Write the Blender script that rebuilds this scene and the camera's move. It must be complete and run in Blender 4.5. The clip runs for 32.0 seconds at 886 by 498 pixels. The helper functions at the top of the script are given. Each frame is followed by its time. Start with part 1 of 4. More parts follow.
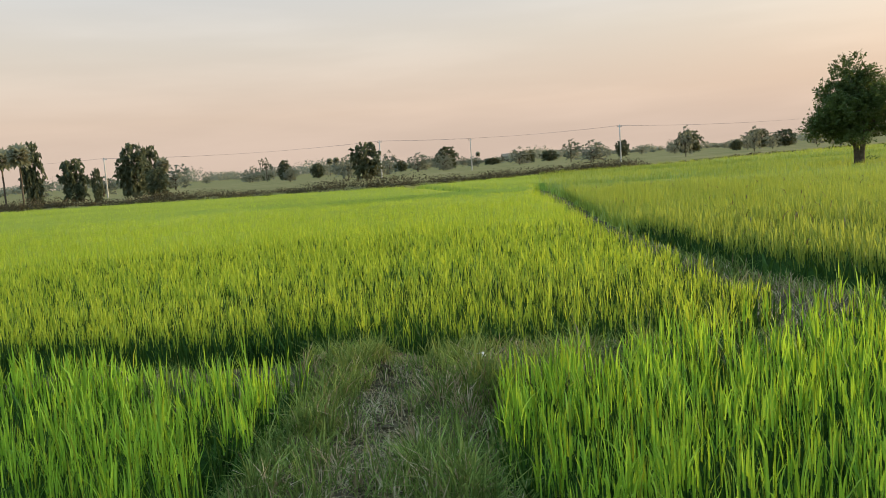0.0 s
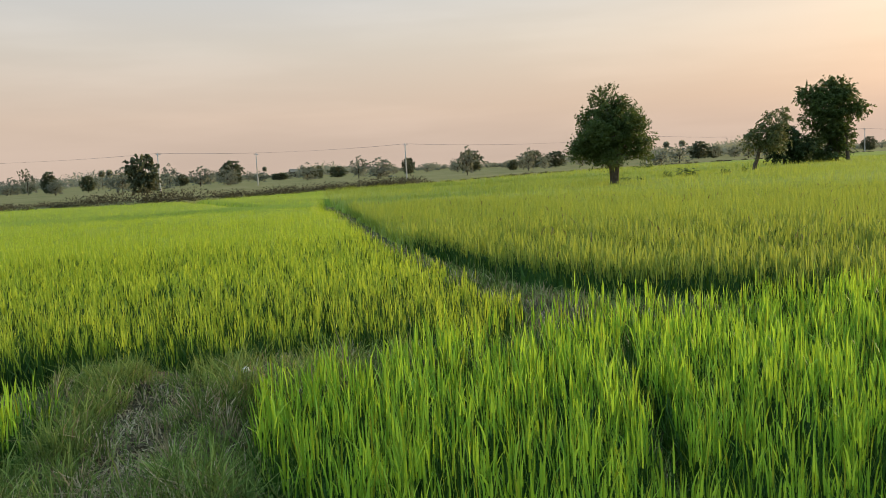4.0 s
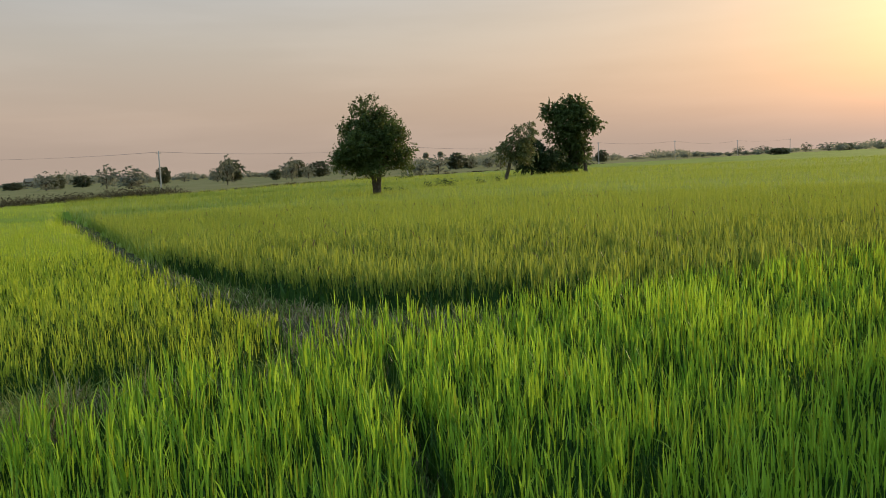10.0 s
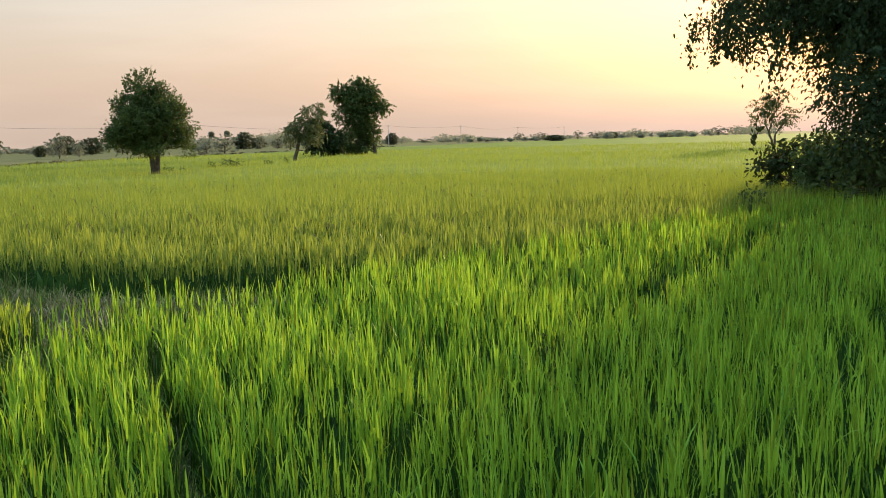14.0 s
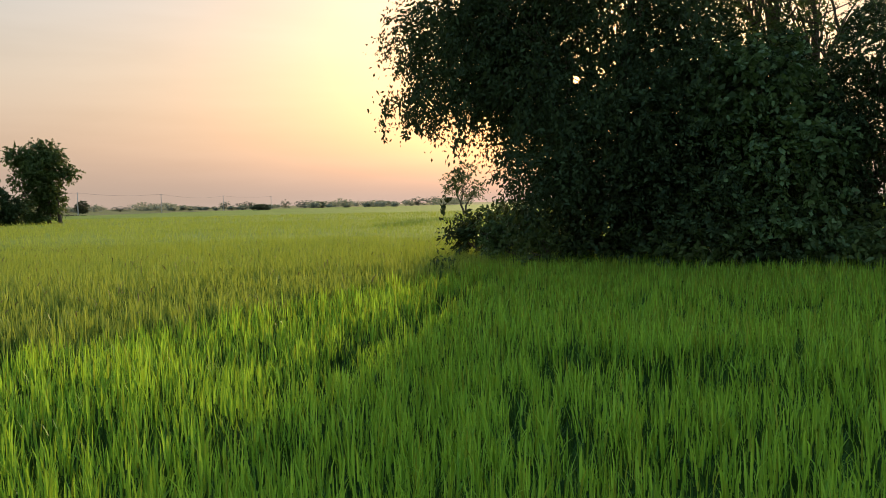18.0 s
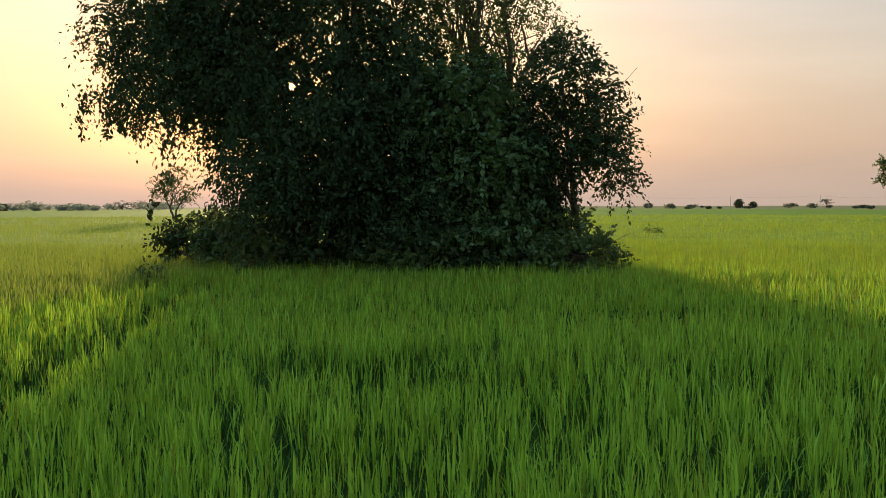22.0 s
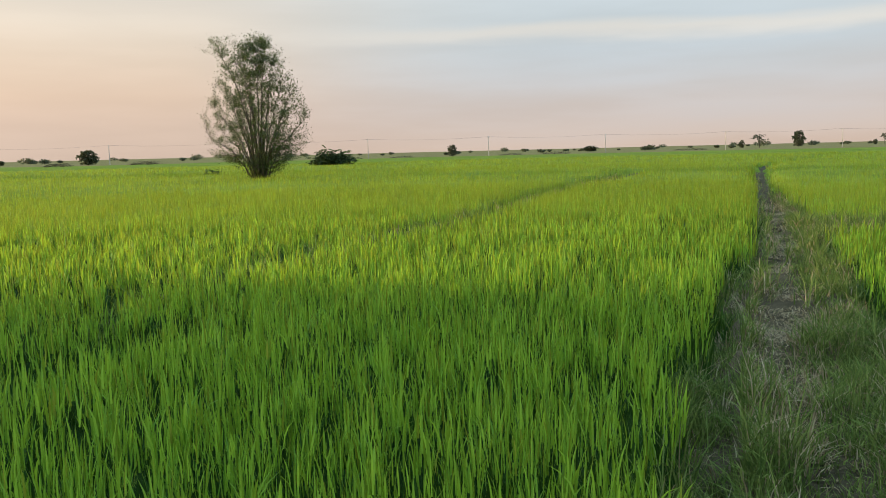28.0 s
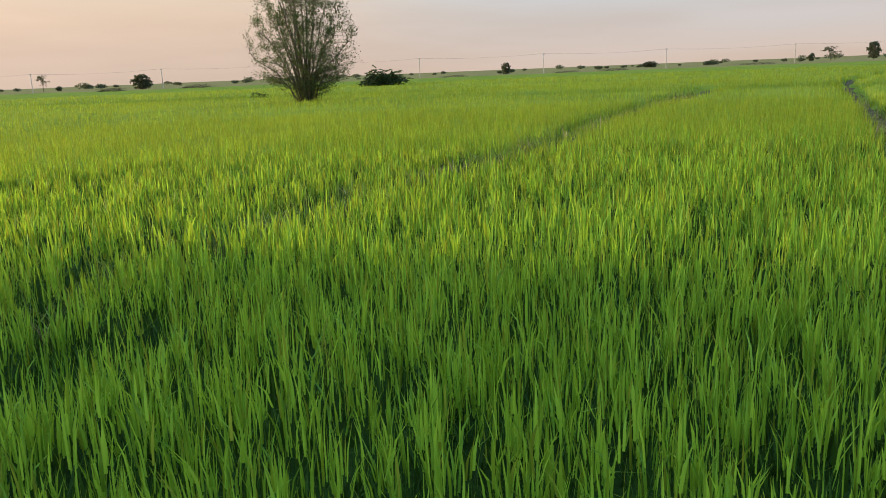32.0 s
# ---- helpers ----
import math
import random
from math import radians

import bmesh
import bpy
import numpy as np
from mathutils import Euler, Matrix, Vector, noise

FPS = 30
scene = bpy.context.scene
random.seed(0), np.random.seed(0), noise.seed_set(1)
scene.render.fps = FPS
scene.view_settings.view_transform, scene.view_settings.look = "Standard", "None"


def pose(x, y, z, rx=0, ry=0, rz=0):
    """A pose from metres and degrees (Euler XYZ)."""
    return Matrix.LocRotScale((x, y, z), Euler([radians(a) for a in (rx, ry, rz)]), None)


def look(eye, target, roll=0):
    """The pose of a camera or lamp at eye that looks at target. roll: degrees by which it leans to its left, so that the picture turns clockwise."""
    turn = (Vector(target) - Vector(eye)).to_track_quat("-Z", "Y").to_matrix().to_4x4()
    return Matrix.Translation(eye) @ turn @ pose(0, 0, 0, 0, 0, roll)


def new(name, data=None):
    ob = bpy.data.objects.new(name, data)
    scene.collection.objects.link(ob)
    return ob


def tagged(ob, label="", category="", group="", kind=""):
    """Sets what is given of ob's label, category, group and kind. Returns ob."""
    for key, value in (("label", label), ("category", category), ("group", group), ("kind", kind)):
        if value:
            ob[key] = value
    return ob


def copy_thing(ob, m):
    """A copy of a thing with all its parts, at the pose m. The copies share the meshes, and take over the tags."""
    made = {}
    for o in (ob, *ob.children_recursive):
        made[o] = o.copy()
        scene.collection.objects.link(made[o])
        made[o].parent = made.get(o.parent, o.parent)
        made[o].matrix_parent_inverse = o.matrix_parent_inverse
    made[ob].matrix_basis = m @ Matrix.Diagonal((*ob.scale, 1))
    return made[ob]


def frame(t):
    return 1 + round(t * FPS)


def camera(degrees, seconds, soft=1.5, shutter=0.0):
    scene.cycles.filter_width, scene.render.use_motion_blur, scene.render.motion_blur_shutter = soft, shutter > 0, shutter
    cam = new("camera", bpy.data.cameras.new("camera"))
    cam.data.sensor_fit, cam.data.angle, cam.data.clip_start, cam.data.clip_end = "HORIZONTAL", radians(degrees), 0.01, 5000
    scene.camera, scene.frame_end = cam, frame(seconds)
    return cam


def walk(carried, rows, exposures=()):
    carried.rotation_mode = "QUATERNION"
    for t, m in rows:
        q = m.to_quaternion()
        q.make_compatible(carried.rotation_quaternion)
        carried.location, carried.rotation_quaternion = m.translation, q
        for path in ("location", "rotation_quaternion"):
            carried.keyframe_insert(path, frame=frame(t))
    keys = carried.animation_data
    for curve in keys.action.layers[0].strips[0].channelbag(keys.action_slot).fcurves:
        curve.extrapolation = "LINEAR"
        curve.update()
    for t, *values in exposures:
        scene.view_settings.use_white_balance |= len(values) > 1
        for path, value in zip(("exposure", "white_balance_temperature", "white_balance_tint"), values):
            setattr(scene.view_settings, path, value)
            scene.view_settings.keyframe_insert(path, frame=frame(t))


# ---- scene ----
cam = camera(57.8, 32.0, soft=0.9)
PATH = [
    (0.0, (-0.004, -0.001, 1.920), (-1.233, 9.867, 0.862), -3.91),
    (0.5, (0.011, -0.037, 1.920), (-0.846, 9.867, 0.835), -5.02),
    (1.0, (0.038, -0.064, 1.920), (-0.372, 9.866, 0.814), -4.81),
    (1.5, (0.063, -0.114, 1.920), (0.104, 9.823, 0.801), -4.05),
    (2.0, (0.091, -0.138, 1.920), (0.497, 9.791, 0.807), -3.79),
    (2.5, (0.117, -0.154, 1.920), (0.707, 9.773, 0.866), -3.87),
    (3.0, (0.141, -0.199, 1.920), (0.893, 9.719, 0.886), -3.46),
    (3.5, (0.172, -0.271, 1.920), (1.105, 9.629, 0.862), -2.91),
    (4.0, (0.215, -0.237, 1.920), (1.593, 9.615, 0.906), -2.90),
    (4.5, (0.282, -0.197, 1.920), (2.145, 9.582, 0.971), -3.13),
    (6.5, (0.329, 0.258, 1.920), (2.415, 9.992, 0.975), -2.85),
    (7.0, (0.346, 0.259, 1.920), (2.699, 9.930, 0.952), -2.68),
    (7.5, (0.372, 0.266, 1.920), (3.127, 9.831, 0.968), -2.93),
    (8.0, (0.394, 0.284, 1.920), (3.482, 9.747, 0.966), -3.21),
    (8.5, (0.385, 0.261, 1.920), (3.707, 9.644, 0.954), -2.95),
    (9.0, (0.404, 0.241, 1.920), (4.024, 9.513, 0.958), -2.56),
    (9.5, (0.418, 0.235, 1.920), (4.351, 9.379, 0.956), -2.51),
    (10.0, (0.426, 0.205, 1.920), (4.574, 9.245, 0.887), -2.65),
    (10.5, (0.442, 0.180, 1.920), (4.808, 9.095, 0.714), -3.09),
    (11.0, (0.471, 0.133, 1.920), (5.100, 8.868, 0.412), -3.30),
    (11.5, (0.484, 0.085, 1.920), (5.350, 8.635, 0.124), -3.34),
    (12.0, (0.487, 0.056, 1.920), (5.559, 8.451, -0.030), -3.30),
    (12.5, (0.497, 0.022, 1.920), (5.770, 8.289, -0.042), -3.15),
    (13.0, (0.509, 0.039, 1.920), (6.076, 8.141, 0.082), -2.30),
    (13.5, (0.512, 0.047, 1.920), (6.422, 7.951, 0.306), -1.33),
    (14.0, (0.535, 0.056, 1.920), (6.831, 7.707, 0.572), -1.48),
    (14.5, (0.538, 0.054, 1.920), (7.252, 7.378, 0.788), -1.72),
    (16.5, (0.818, 0.091, 1.920), (8.507, 6.439, 1.149), -1.25),
    (17.0, (0.861, 0.060, 1.920), (8.812, 6.077, 1.166), -2.15),
    (17.5, (0.882, 0.057, 1.920), (9.183, 5.577, 1.137), -1.97),
    (18.0, (0.830, 0.037, 1.920), (9.487, 5.010, 1.342), -1.13),
    (18.5, (0.825, 0.039, 1.920), (9.758, 4.527, 1.658), -0.76),
    (19.0, (0.833, 0.037, 1.920), (9.890, 4.275, 1.835), -0.58),
    (19.5, (0.802, 0.032, 1.920), (9.940, 4.096, 1.892), -0.35),
    (20.0, (0.812, 0.027, 1.920), (10.063, 3.823, 1.907), -0.04),
    (20.5, (0.843, 0.035, 1.920), (10.265, 3.386, 1.823), -0.09),
    (21.0, (0.859, 0.038, 1.920), (10.498, 2.684, 1.647), -0.32),
    (21.5, (0.840, 0.024, 1.920), (10.620, 2.070, 1.524), -0.17),
    (22.0, (0.817, 0.011, 1.920), (10.657, 1.714, 1.389), -0.17),
    (22.5, (0.807, 0.015, 1.920), (10.677, 1.483, 1.259), -0.26),
    (23.0, (0.770, -0.014, 1.920), (10.713, 0.729, 1.168), -0.11),
    (23.5, (0.777, -0.115, 1.920), (10.673, -1.266, 1.056), -1.59),
    (24.0, (0.779, -0.329, 1.920), (10.369, -2.984, 0.928), -3.47),
    (24.5, (0.821, -0.526, 1.920), (9.986, -4.361, 0.778), -4.47),
    (25.0, (0.776, -0.523, 1.920), (9.034, -6.006, 0.603), -4.80),
    (25.5, (0.749, -0.459, 1.920), (8.441, -6.692, 0.512), -4.48),
    (26.0, (0.747, -0.382, 1.920), (7.897, -7.199, 0.366), -3.75),
    (26.5, (0.740, -0.353, 1.920), (7.354, -7.683, 0.330), -2.96),
    (28.5, (0.672, -0.539, 1.920), (5.732, -9.088, 0.775), -1.07),
    (29.0, (0.667, -0.534, 1.920), (5.698, -9.100, 0.771), -0.76),
    (29.5, (0.683, -0.533, 1.920), (5.789, -9.014, 0.506), 0.52),
    (30.0, (0.674, -0.520, 1.920), (5.954, -8.794, 0.011), 0.41),
    (30.5, (0.682, -0.556, 1.920), (6.330, -8.596, 0.064), -1.74),
    (31.0, (0.807, -0.589, 1.920), (6.806, -8.407, 0.218), -2.26),
    (31.2, (1.307, -1.334, 1.920), (7.151, -9.198, -0.081), -2.40),
    (31.5, (1.922, -2.246, 1.920), (7.693, -10.121, -0.245), -2.30),
    (31.8, (2.090, -2.495, 1.920), (7.819, -10.399, -0.248), -2.30),
    (32.0, (2.090, -2.495, 1.920), (7.809, -10.410, -0.235), -2.30),
]
EXPOSURES = [(0.0, 0.55), (4.0, 0.42), (8.0, 0.25), (9.0, 0.18), (10.0, 0.0), (11.0, 0.12), (12.2, 0.82), (13.4, 0.82), (14.2, 0.40), (14.6, 0.25), (17.0, 0.14), (18.0, 0.12), (19.0, 0.0), (21.0, -0.08), (22.0, 0.15), (23.0, 0.45), (24.0, 0.28), (25.0, 0.0), (26.0, 0.28), (29.0, 0.6), (30.0, 0.75), (31.0, 0.85), (32.0, 0.55)]
walk(cam, [(t, look(eye, target, roll)) for t, eye, target, roll in PATH], EXPOSURES)

# ---- sky and sun: a hazy evening, the sun 8 degrees up ----
SUN_AZ, SUN_EL = 69.6, 8.3
SUN_WAY = Vector((math.sin(radians(SUN_AZ)) * math.cos(radians(SUN_EL)), math.cos(radians(SUN_AZ)) * math.cos(radians(SUN_EL)), math.sin(radians(SUN_EL))))
world = bpy.data.worlds.new("evening_sky")
scene.world = world
world.use_nodes = True
wn, wl = world.node_tree.nodes, world.node_tree.links
wn.clear()


def wnode(kind, operation=""):
    n = wn.new(kind)
    if operation:
        n.operation = operation
    return n


def wmath(op, a, b=None):
    n = wnode("ShaderNodeMath", operation=op)
    for i, v in enumerate((a, b)):
        if v is None:
            continue
        if isinstance(v, (int, float)):
            n.inputs[i].default_value = v
        else:
            wl.new(v, n.inputs[i])
    return n.outputs[0]


sky = wnode("ShaderNodeTexSky")
sky.sky_type, sky.sun_disc = "NISHITA", False
sky.sun_elevation, sky.sun_rotation = radians(SUN_EL), radians(SUN_AZ)
sky.air_density, sky.dust_density, sky.ozone_density = 2.0, 6.0, 1.0
bg_sky = wnode("ShaderNodeBackground")
bg_sky.inputs[1].default_value = 0.05
wl.new(sky.outputs[0], bg_sky.inputs[0])
coord = wnode("ShaderNodeTexCoord")
way = coord.outputs["Generated"]
sep = wnode("ShaderNodeSeparateXYZ")
wl.new(way, sep.inputs[0])
haze = wnode("ShaderNodeValToRGB")
wl.new(sep.outputs[2], haze.inputs[0])
ramp = haze.color_ramp
for _ in range(3):
    ramp.elements.new(0.5)
for e, (p, c) in zip(ramp.elements, ((0.0, (0.455, 0.35, 0.285)), (0.07, (0.475, 0.38, 0.315)), (0.15, (0.445, 0.41, 0.385)), (0.25, (0.385, 0.41, 0.455)), (0.7, (0.53, 0.86, 1.14)))):
    e.position, e.color = p, (*c, 1)
dot = wnode("ShaderNodeVectorMath", operation="DOT_PRODUCT")
wl.new(way, dot.inputs[0])
dot.inputs[1].default_value = SUN_WAY
near = wmath("MAXIMUM", dot.outputs["Value"], 0.0)
# streaks of thin cloud, drawn out along the horizon
stretch = wnode("ShaderNodeMapping")
stretch.inputs["Scale"].default_value = (2.2, 2.2, 17.0)
wl.new(way, stretch.inputs[0])
cloud = wnode("ShaderNodeTexNoise")
cloud.inputs["Scale"].default_value, cloud.inputs["Detail"].default_value, cloud.inputs["Roughness"].default_value = 1.3, 4.0, 0.5
wl.new(stretch.outputs[0], cloud.inputs[0])
streak = wnode("ShaderNodeMapRange")
streak.interpolation_type = "SMOOTHSTEP"
wl.new(cloud.outputs[0], streak.inputs[0])
for i, v in ((1, 0.35), (2, 0.7), (3, 0.955), (4, 1.05)):
    streak.inputs[i].default_value = v


def glow(power, colour, strength, veil=None):
    b = wnode("ShaderNodeBackground")
    b.inputs[0].default_value = (*colour, 1)
    s = wmath("MULTIPLY", wmath("POWER", near, power), strength)
    wl.new(s if veil is None else wmath("MULTIPLY", s, veil), b.inputs[1])
    return b


def smooth(value, low, high):
    n = wnode("ShaderNodeMapRange")
    n.interpolation_type = "SMOOTHSTEP"
    wl.new(value, n.inputs[0])
    n.inputs[1].default_value, n.inputs[2].default_value = low, high
    return n.outputs[0]


def tinted(colour, share, other):
    n = wnode("ShaderNodeMix")
    n.data_type = "RGBA"
    wl.new(share, n.inputs[0])
    wl.new(colour, n.inputs[6])
    n.inputs[7].default_value = (*other, 1)
    return n.outputs[2]


# away from the sun the haze opens on clear blue, crossed by one long white streak
south = wnode("ShaderNodeVectorMath", operation="DOT_PRODUCT")
wl.new(way, south.inputs[0])
south.inputs[1].default_value = (0.24, -0.97, 0.0)
toward = smooth(south.outputs["Value"], 0.80, 0.99)
rise = wmath("ADD", sep.outputs[2], wmath("MULTIPLY", wmath("SUBTRACT", cloud.outputs[0], 0.5), 0.05))
clear_sky = tinted(haze.outputs[0], wmath("MULTIPLY", smooth(rise, -0.02, 0.14), toward), (0.335, 0.395, 0.455))
off = wmath("ABSOLUTE", wmath("SUBTRACT", rise, 0.136))
band = wmath("MULTIPLY", wmath("SUBTRACT", 1.0, smooth(off, 0.0, 0.017)), wmath("MULTIPLY", toward, 0.75))
sky_colour = tinted(clear_sky, band, (0.48, 0.47, 0.46))
bg_haze = wnode("ShaderNodeBackground")
wl.new(sky_colour, bg_haze.inputs[0])
wl.new(streak.outputs[0], bg_haze.inputs[1])
total = bg_sky
for b in (bg_haze, glow(4.0, (1.0, 0.62, 0.36), 0.055, streak.outputs[0]), glow(14.0, (0.22, 0.36, 0.9), 0.085), glow(300.0, (0.95, 0.92, 0.95), 0.07), glow(60000.0, (1.0, 0.45, 0.18), 2.4)):
    add = wnode("ShaderNodeAddShader")
    wl.new(total.outputs[0], add.inputs[0])
    wl.new(b.outputs[0], add.inputs[1])
    total = add
out = wnode("ShaderNodeOutputWorld")
wl.new(total.outputs[0], out.inputs[0])

sun_data = bpy.data.lights.new("sun", "SUN")
sun_data.energy, sun_data.angle, sun_data.color = 4.4, radians(0.8), (1.0, 0.78, 0.42)
sun = new("sun", sun_data)
sun.matrix_world = look(SUN_WAY * 100, (0, 0, 0))

# ---- materials ----


def material(name):
    m = bpy.data.materials.new(name)
    m.use_nodes = True
    m.node_tree.nodes.clear()
    return m, m.node_tree.nodes, m.node_tree.links


def put_ramp(n, l, source, stops):
    r = n.new("ShaderNodeValToRGB")
    while len(r.color_ramp.elements) < len(stops):
        r.color_ramp.elements.new(0.5)
    for e, (p, c) in zip(r.color_ramp.elements, stops):
        e.position, e.color = p, (*c, 1)
    l.new(source, r.inputs[0])
    return r.outputs[0]


def leafy(name, stops, through_colour, through_share=0.4, rough=0.5, patch=0.6, patch_scale=0.5, gloss=0.12):
    """Foliage: each leaf or blade takes its own shade, drifting in patches over the plant; light passes through it."""
    m, n, l = material(name)
    geo = n.new("ShaderNodeNewGeometry")
    noise_node = n.new("ShaderNodeTexNoise")
    noise_node.inputs["Scale"].default_value, noise_node.inputs["Detail"].default_value = patch_scale, 3.0
    l.new(geo.outputs["Position"], noise_node.inputs["Vector"])
    mix = n.new("ShaderNodeMix")
    mix.inputs[0].default_value = patch
    l.new(geo.outputs["Random Per Island"], mix.inputs[2])
    l.new(noise_node.outputs[0], mix.inputs[3])
    colour = put_ramp(n, l, mix.outputs[0], stops)
    bsdf = n.new("ShaderNodeBsdfPrincipled")
    bsdf.inputs["Roughness"].default_value = rough
    bsdf.inputs["Specular IOR Level"].default_value = gloss
    l.new(colour, bsdf.inputs["Base Color"])
    tint = n.new("ShaderNodeMix")
    tint.data_type = "RGBA"
    tint.inputs[0].default_value = 0.6
    l.new(colour, tint.inputs[6])
    tint.inputs[7].default_value = (*through_colour, 1)
    trans = n.new("ShaderNodeBsdfTranslucent")
    l.new(tint.outputs[2], trans.inputs[0])
    both = n.new("ShaderNodeMixShader")
    both.inputs[0].default_value = through_share
    l.new(bsdf.outputs[0], both.inputs[1])
    l.new(trans.outputs[0], both.inputs[2])
    o = n.new("ShaderNodeOutputMaterial")
    l.new(both.outputs[0], o.inputs[0])
    return m


def solid(name, stops, scale=4.0, rough=0.85, bump=0.4, detail=6.0, metal=0.0, fine=30.0):
    """Soil, bark, concrete: two scales of variation and a fine relief."""
    m, n, l = material(name)
    geo = n.new("ShaderNodeNewGeometry")
    a = n.new("ShaderNodeTexNoise")
    a.inputs["Scale"].default_value, a.inputs["Detail"].default_value = scale, detail
    l.new(geo.outputs["Position"], a.inputs["Vector"])
    b = n.new("ShaderNodeTexNoise")
    b.inputs["Scale"].default_value, b.inputs["Detail"].default_value = fine, 4.0
    l.new(geo.outputs["Position"], b.inputs["Vector"])
    mix = n.new("ShaderNodeMix")
    mix.inputs[0].default_value = 0.4
    l.new(a.outputs[0], mix.inputs[2])
    l.new(b.outputs[0], mix.inputs[3])
    bsdf = n.new("ShaderNodeBsdfPrincipled")
    bsdf.inputs["Roughness"].default_value, bsdf.inputs["Metallic"].default_value = rough, metal
    bsdf.inputs["Specular IOR Level"].default_value = 0.02
    l.new(put_ramp(n, l, mix.outputs[0], stops), bsdf.inputs["Base Color"])
    bp = n.new("ShaderNodeBump")
    bp.inputs["Strength"].default_value = bump
    bp.inputs["Distance"].default_value = 0.05
    l.new(mix.outputs[0], bp.inputs["Height"])
    l.new(bp.outputs[0], bsdf.inputs["Normal"])
    o = n.new("ShaderNodeOutputMaterial")
    l.new(bsdf.outputs[0], o.inputs[0])
    return m


RICE_LUSH = leafy("rice_lush", ((0.15, (0.030, 0.10, 0.014)), (0.45, (0.086, 0.228, 0.029)), (0.8, (0.24, 0.43, 0.055))), (0.46, 0.61, 0.03), 0.52, rough=0.5, gloss=0.16, patch=0.2, patch_scale=0.45)
RICE_PALE = leafy("rice_pale", ((0.2, (0.125, 0.18, 0.02)), (0.5, (0.225, 0.30, 0.033)), (0.8, (0.36, 0.43, 0.06))), (0.52, 0.59, 0.04), 0.48, rough=0.6, gloss=0.08, patch=0.35, patch_scale=0.3)
# yellower copy of the lush rice, its colour holding the far paddy's sunlight
RICE_SUNLIT = leafy("rice_sunlit", ((0.2, (0.06, 0.10, 0.012)), (0.5, (0.145, 0.20, 0.024)), (0.8, (0.26, 0.31, 0.042))), (0.40, 0.44, 0.03), 0.46, rough=0.6, gloss=0.08, patch=0.35, patch_scale=0.3)
RICE_WEEDY = leafy("rice_weedy", ((0.2, (0.075, 0.125, 0.024)), (0.5, (0.165, 0.22, 0.04)), (0.8, (0.265, 0.31, 0.072))), (0.43, 0.47, 0.05), 0.45, rough=0.65, gloss=0.1, patch=0.35, patch_scale=0.35)
RICE_LOW_SHADED = leafy("rice_lower_leaves_shaded", ((0.2, (0.014, 0.04, 0.006)), (0.5, (0.026, 0.068, 0.01)), (0.8, (0.045, 0.10, 0.015))), (0.10, 0.16, 0.02), 0.2, patch=0.4, patch_scale=0.8)
GRASS = leafy("bund_grass", ((0.2, (0.025, 0.052, 0.011)), (0.5, (0.092, 0.148, 0.030)), (0.8, (0.26, 0.32, 0.085))), (0.27, 0.29, 0.08), 0.35, rough=0.7, patch=0.45, patch_scale=1.6, gloss=0.03)
STRAW = leafy("dry_straw", ((0.2, (0.17, 0.115, 0.06)), (0.5, (0.33, 0.25, 0.145)), (0.8, (0.50, 0.41, 0.27))), (0.38, 0.28, 0.15), 0.25, rough=0.7, patch=0.4, patch_scale=2.0, gloss=0.03)
SEED = leafy("seed_heads", ((0.2, (0.07, 0.05, 0.025)), (0.8, (0.16, 0.12, 0.05))), (0.2, 0.14, 0.05), 0.2)
SOIL = solid("bund_soil", ((0.3, (0.042, 0.034, 0.02)), (0.5, (0.08, 0.062, 0.037)), (0.7, (0.165, 0.12, 0.078))), 2.5, 0.95, 1.0)
MUD = solid("paddy_mud", ((0.3, (0.03, 0.028, 0.015)), (0.6, (0.055, 0.055, 0.025)), (0.8, (0.08, 0.085, 0.035))), 3.0, 0.6, 0.5)
DRYLAND = solid("dry_pasture", ((0.3, (0.11, 0.105, 0.042)), (0.5, (0.165, 0.145, 0.06)), (0.7, (0.235, 0.185, 0.095))), 0.08, 0.95, 0.5, fine=2.0)
CANOPY = solid("rice_mass", ((0.3, (0.085, 0.125, 0.016)), (0.5, (0.13, 0.18, 0.023)), (0.7, (0.19, 0.235, 0.033))), 0.12, 0.9, 1.0, fine=6.0)
CANOPY_WEEDY = solid("weedy_rice_mass", ((0.3, (0.12, 0.15, 0.025)), (0.5, (0.18, 0.205, 0.04)), (0.7, (0.25, 0.26, 0.065))), 0.12, 0.9, 1.0, fine=6.0)
CANOPY_PALE = solid("pale_rice_mass", ((0.3, (0.14, 0.165, 0.02)), (0.5, (0.205, 0.23, 0.03)), (0.7, (0.28, 0.295, 0.042))), 0.12, 0.9, 1.0, fine=6.0)
# dark olive that puts the shade deep in the stand into the colour
STAND_SHADE = solid("rice_stand_shade", ((0.3, (0.008, 0.018, 0.004)), (0.5, (0.016, 0.036, 0.007)), (0.7, (0.035, 0.07, 0.013))), 1.2, 0.9, 0.8, fine=25.0)
BARK = solid("bark", ((0.3, (0.05, 0.04, 0.03)), (0.6, (0.11, 0.09, 0.07)), (0.8, (0.18, 0.155, 0.12))), 6.0, 0.95, 0.9)
PALE_BARK = solid("pale_bark", ((0.3, (0.12, 0.10, 0.08)), (0.6, (0.21, 0.18, 0.14)), (0.8, (0.30, 0.27, 0.22))), 6.0, 0.95, 0.8)
CONCRETE = solid("pole_concrete", ((0.3, (0.30, 0.28, 0.25)), (0.7, (0.44, 0.42, 0.38))), 1.5, 0.9, 0.2)
METAL = solid("galvanised_steel", ((0.3, (0.25, 0.25, 0.26)), (0.7, (0.4, 0.4, 0.41))), 8.0, 0.5, 0.1, metal=0.8)
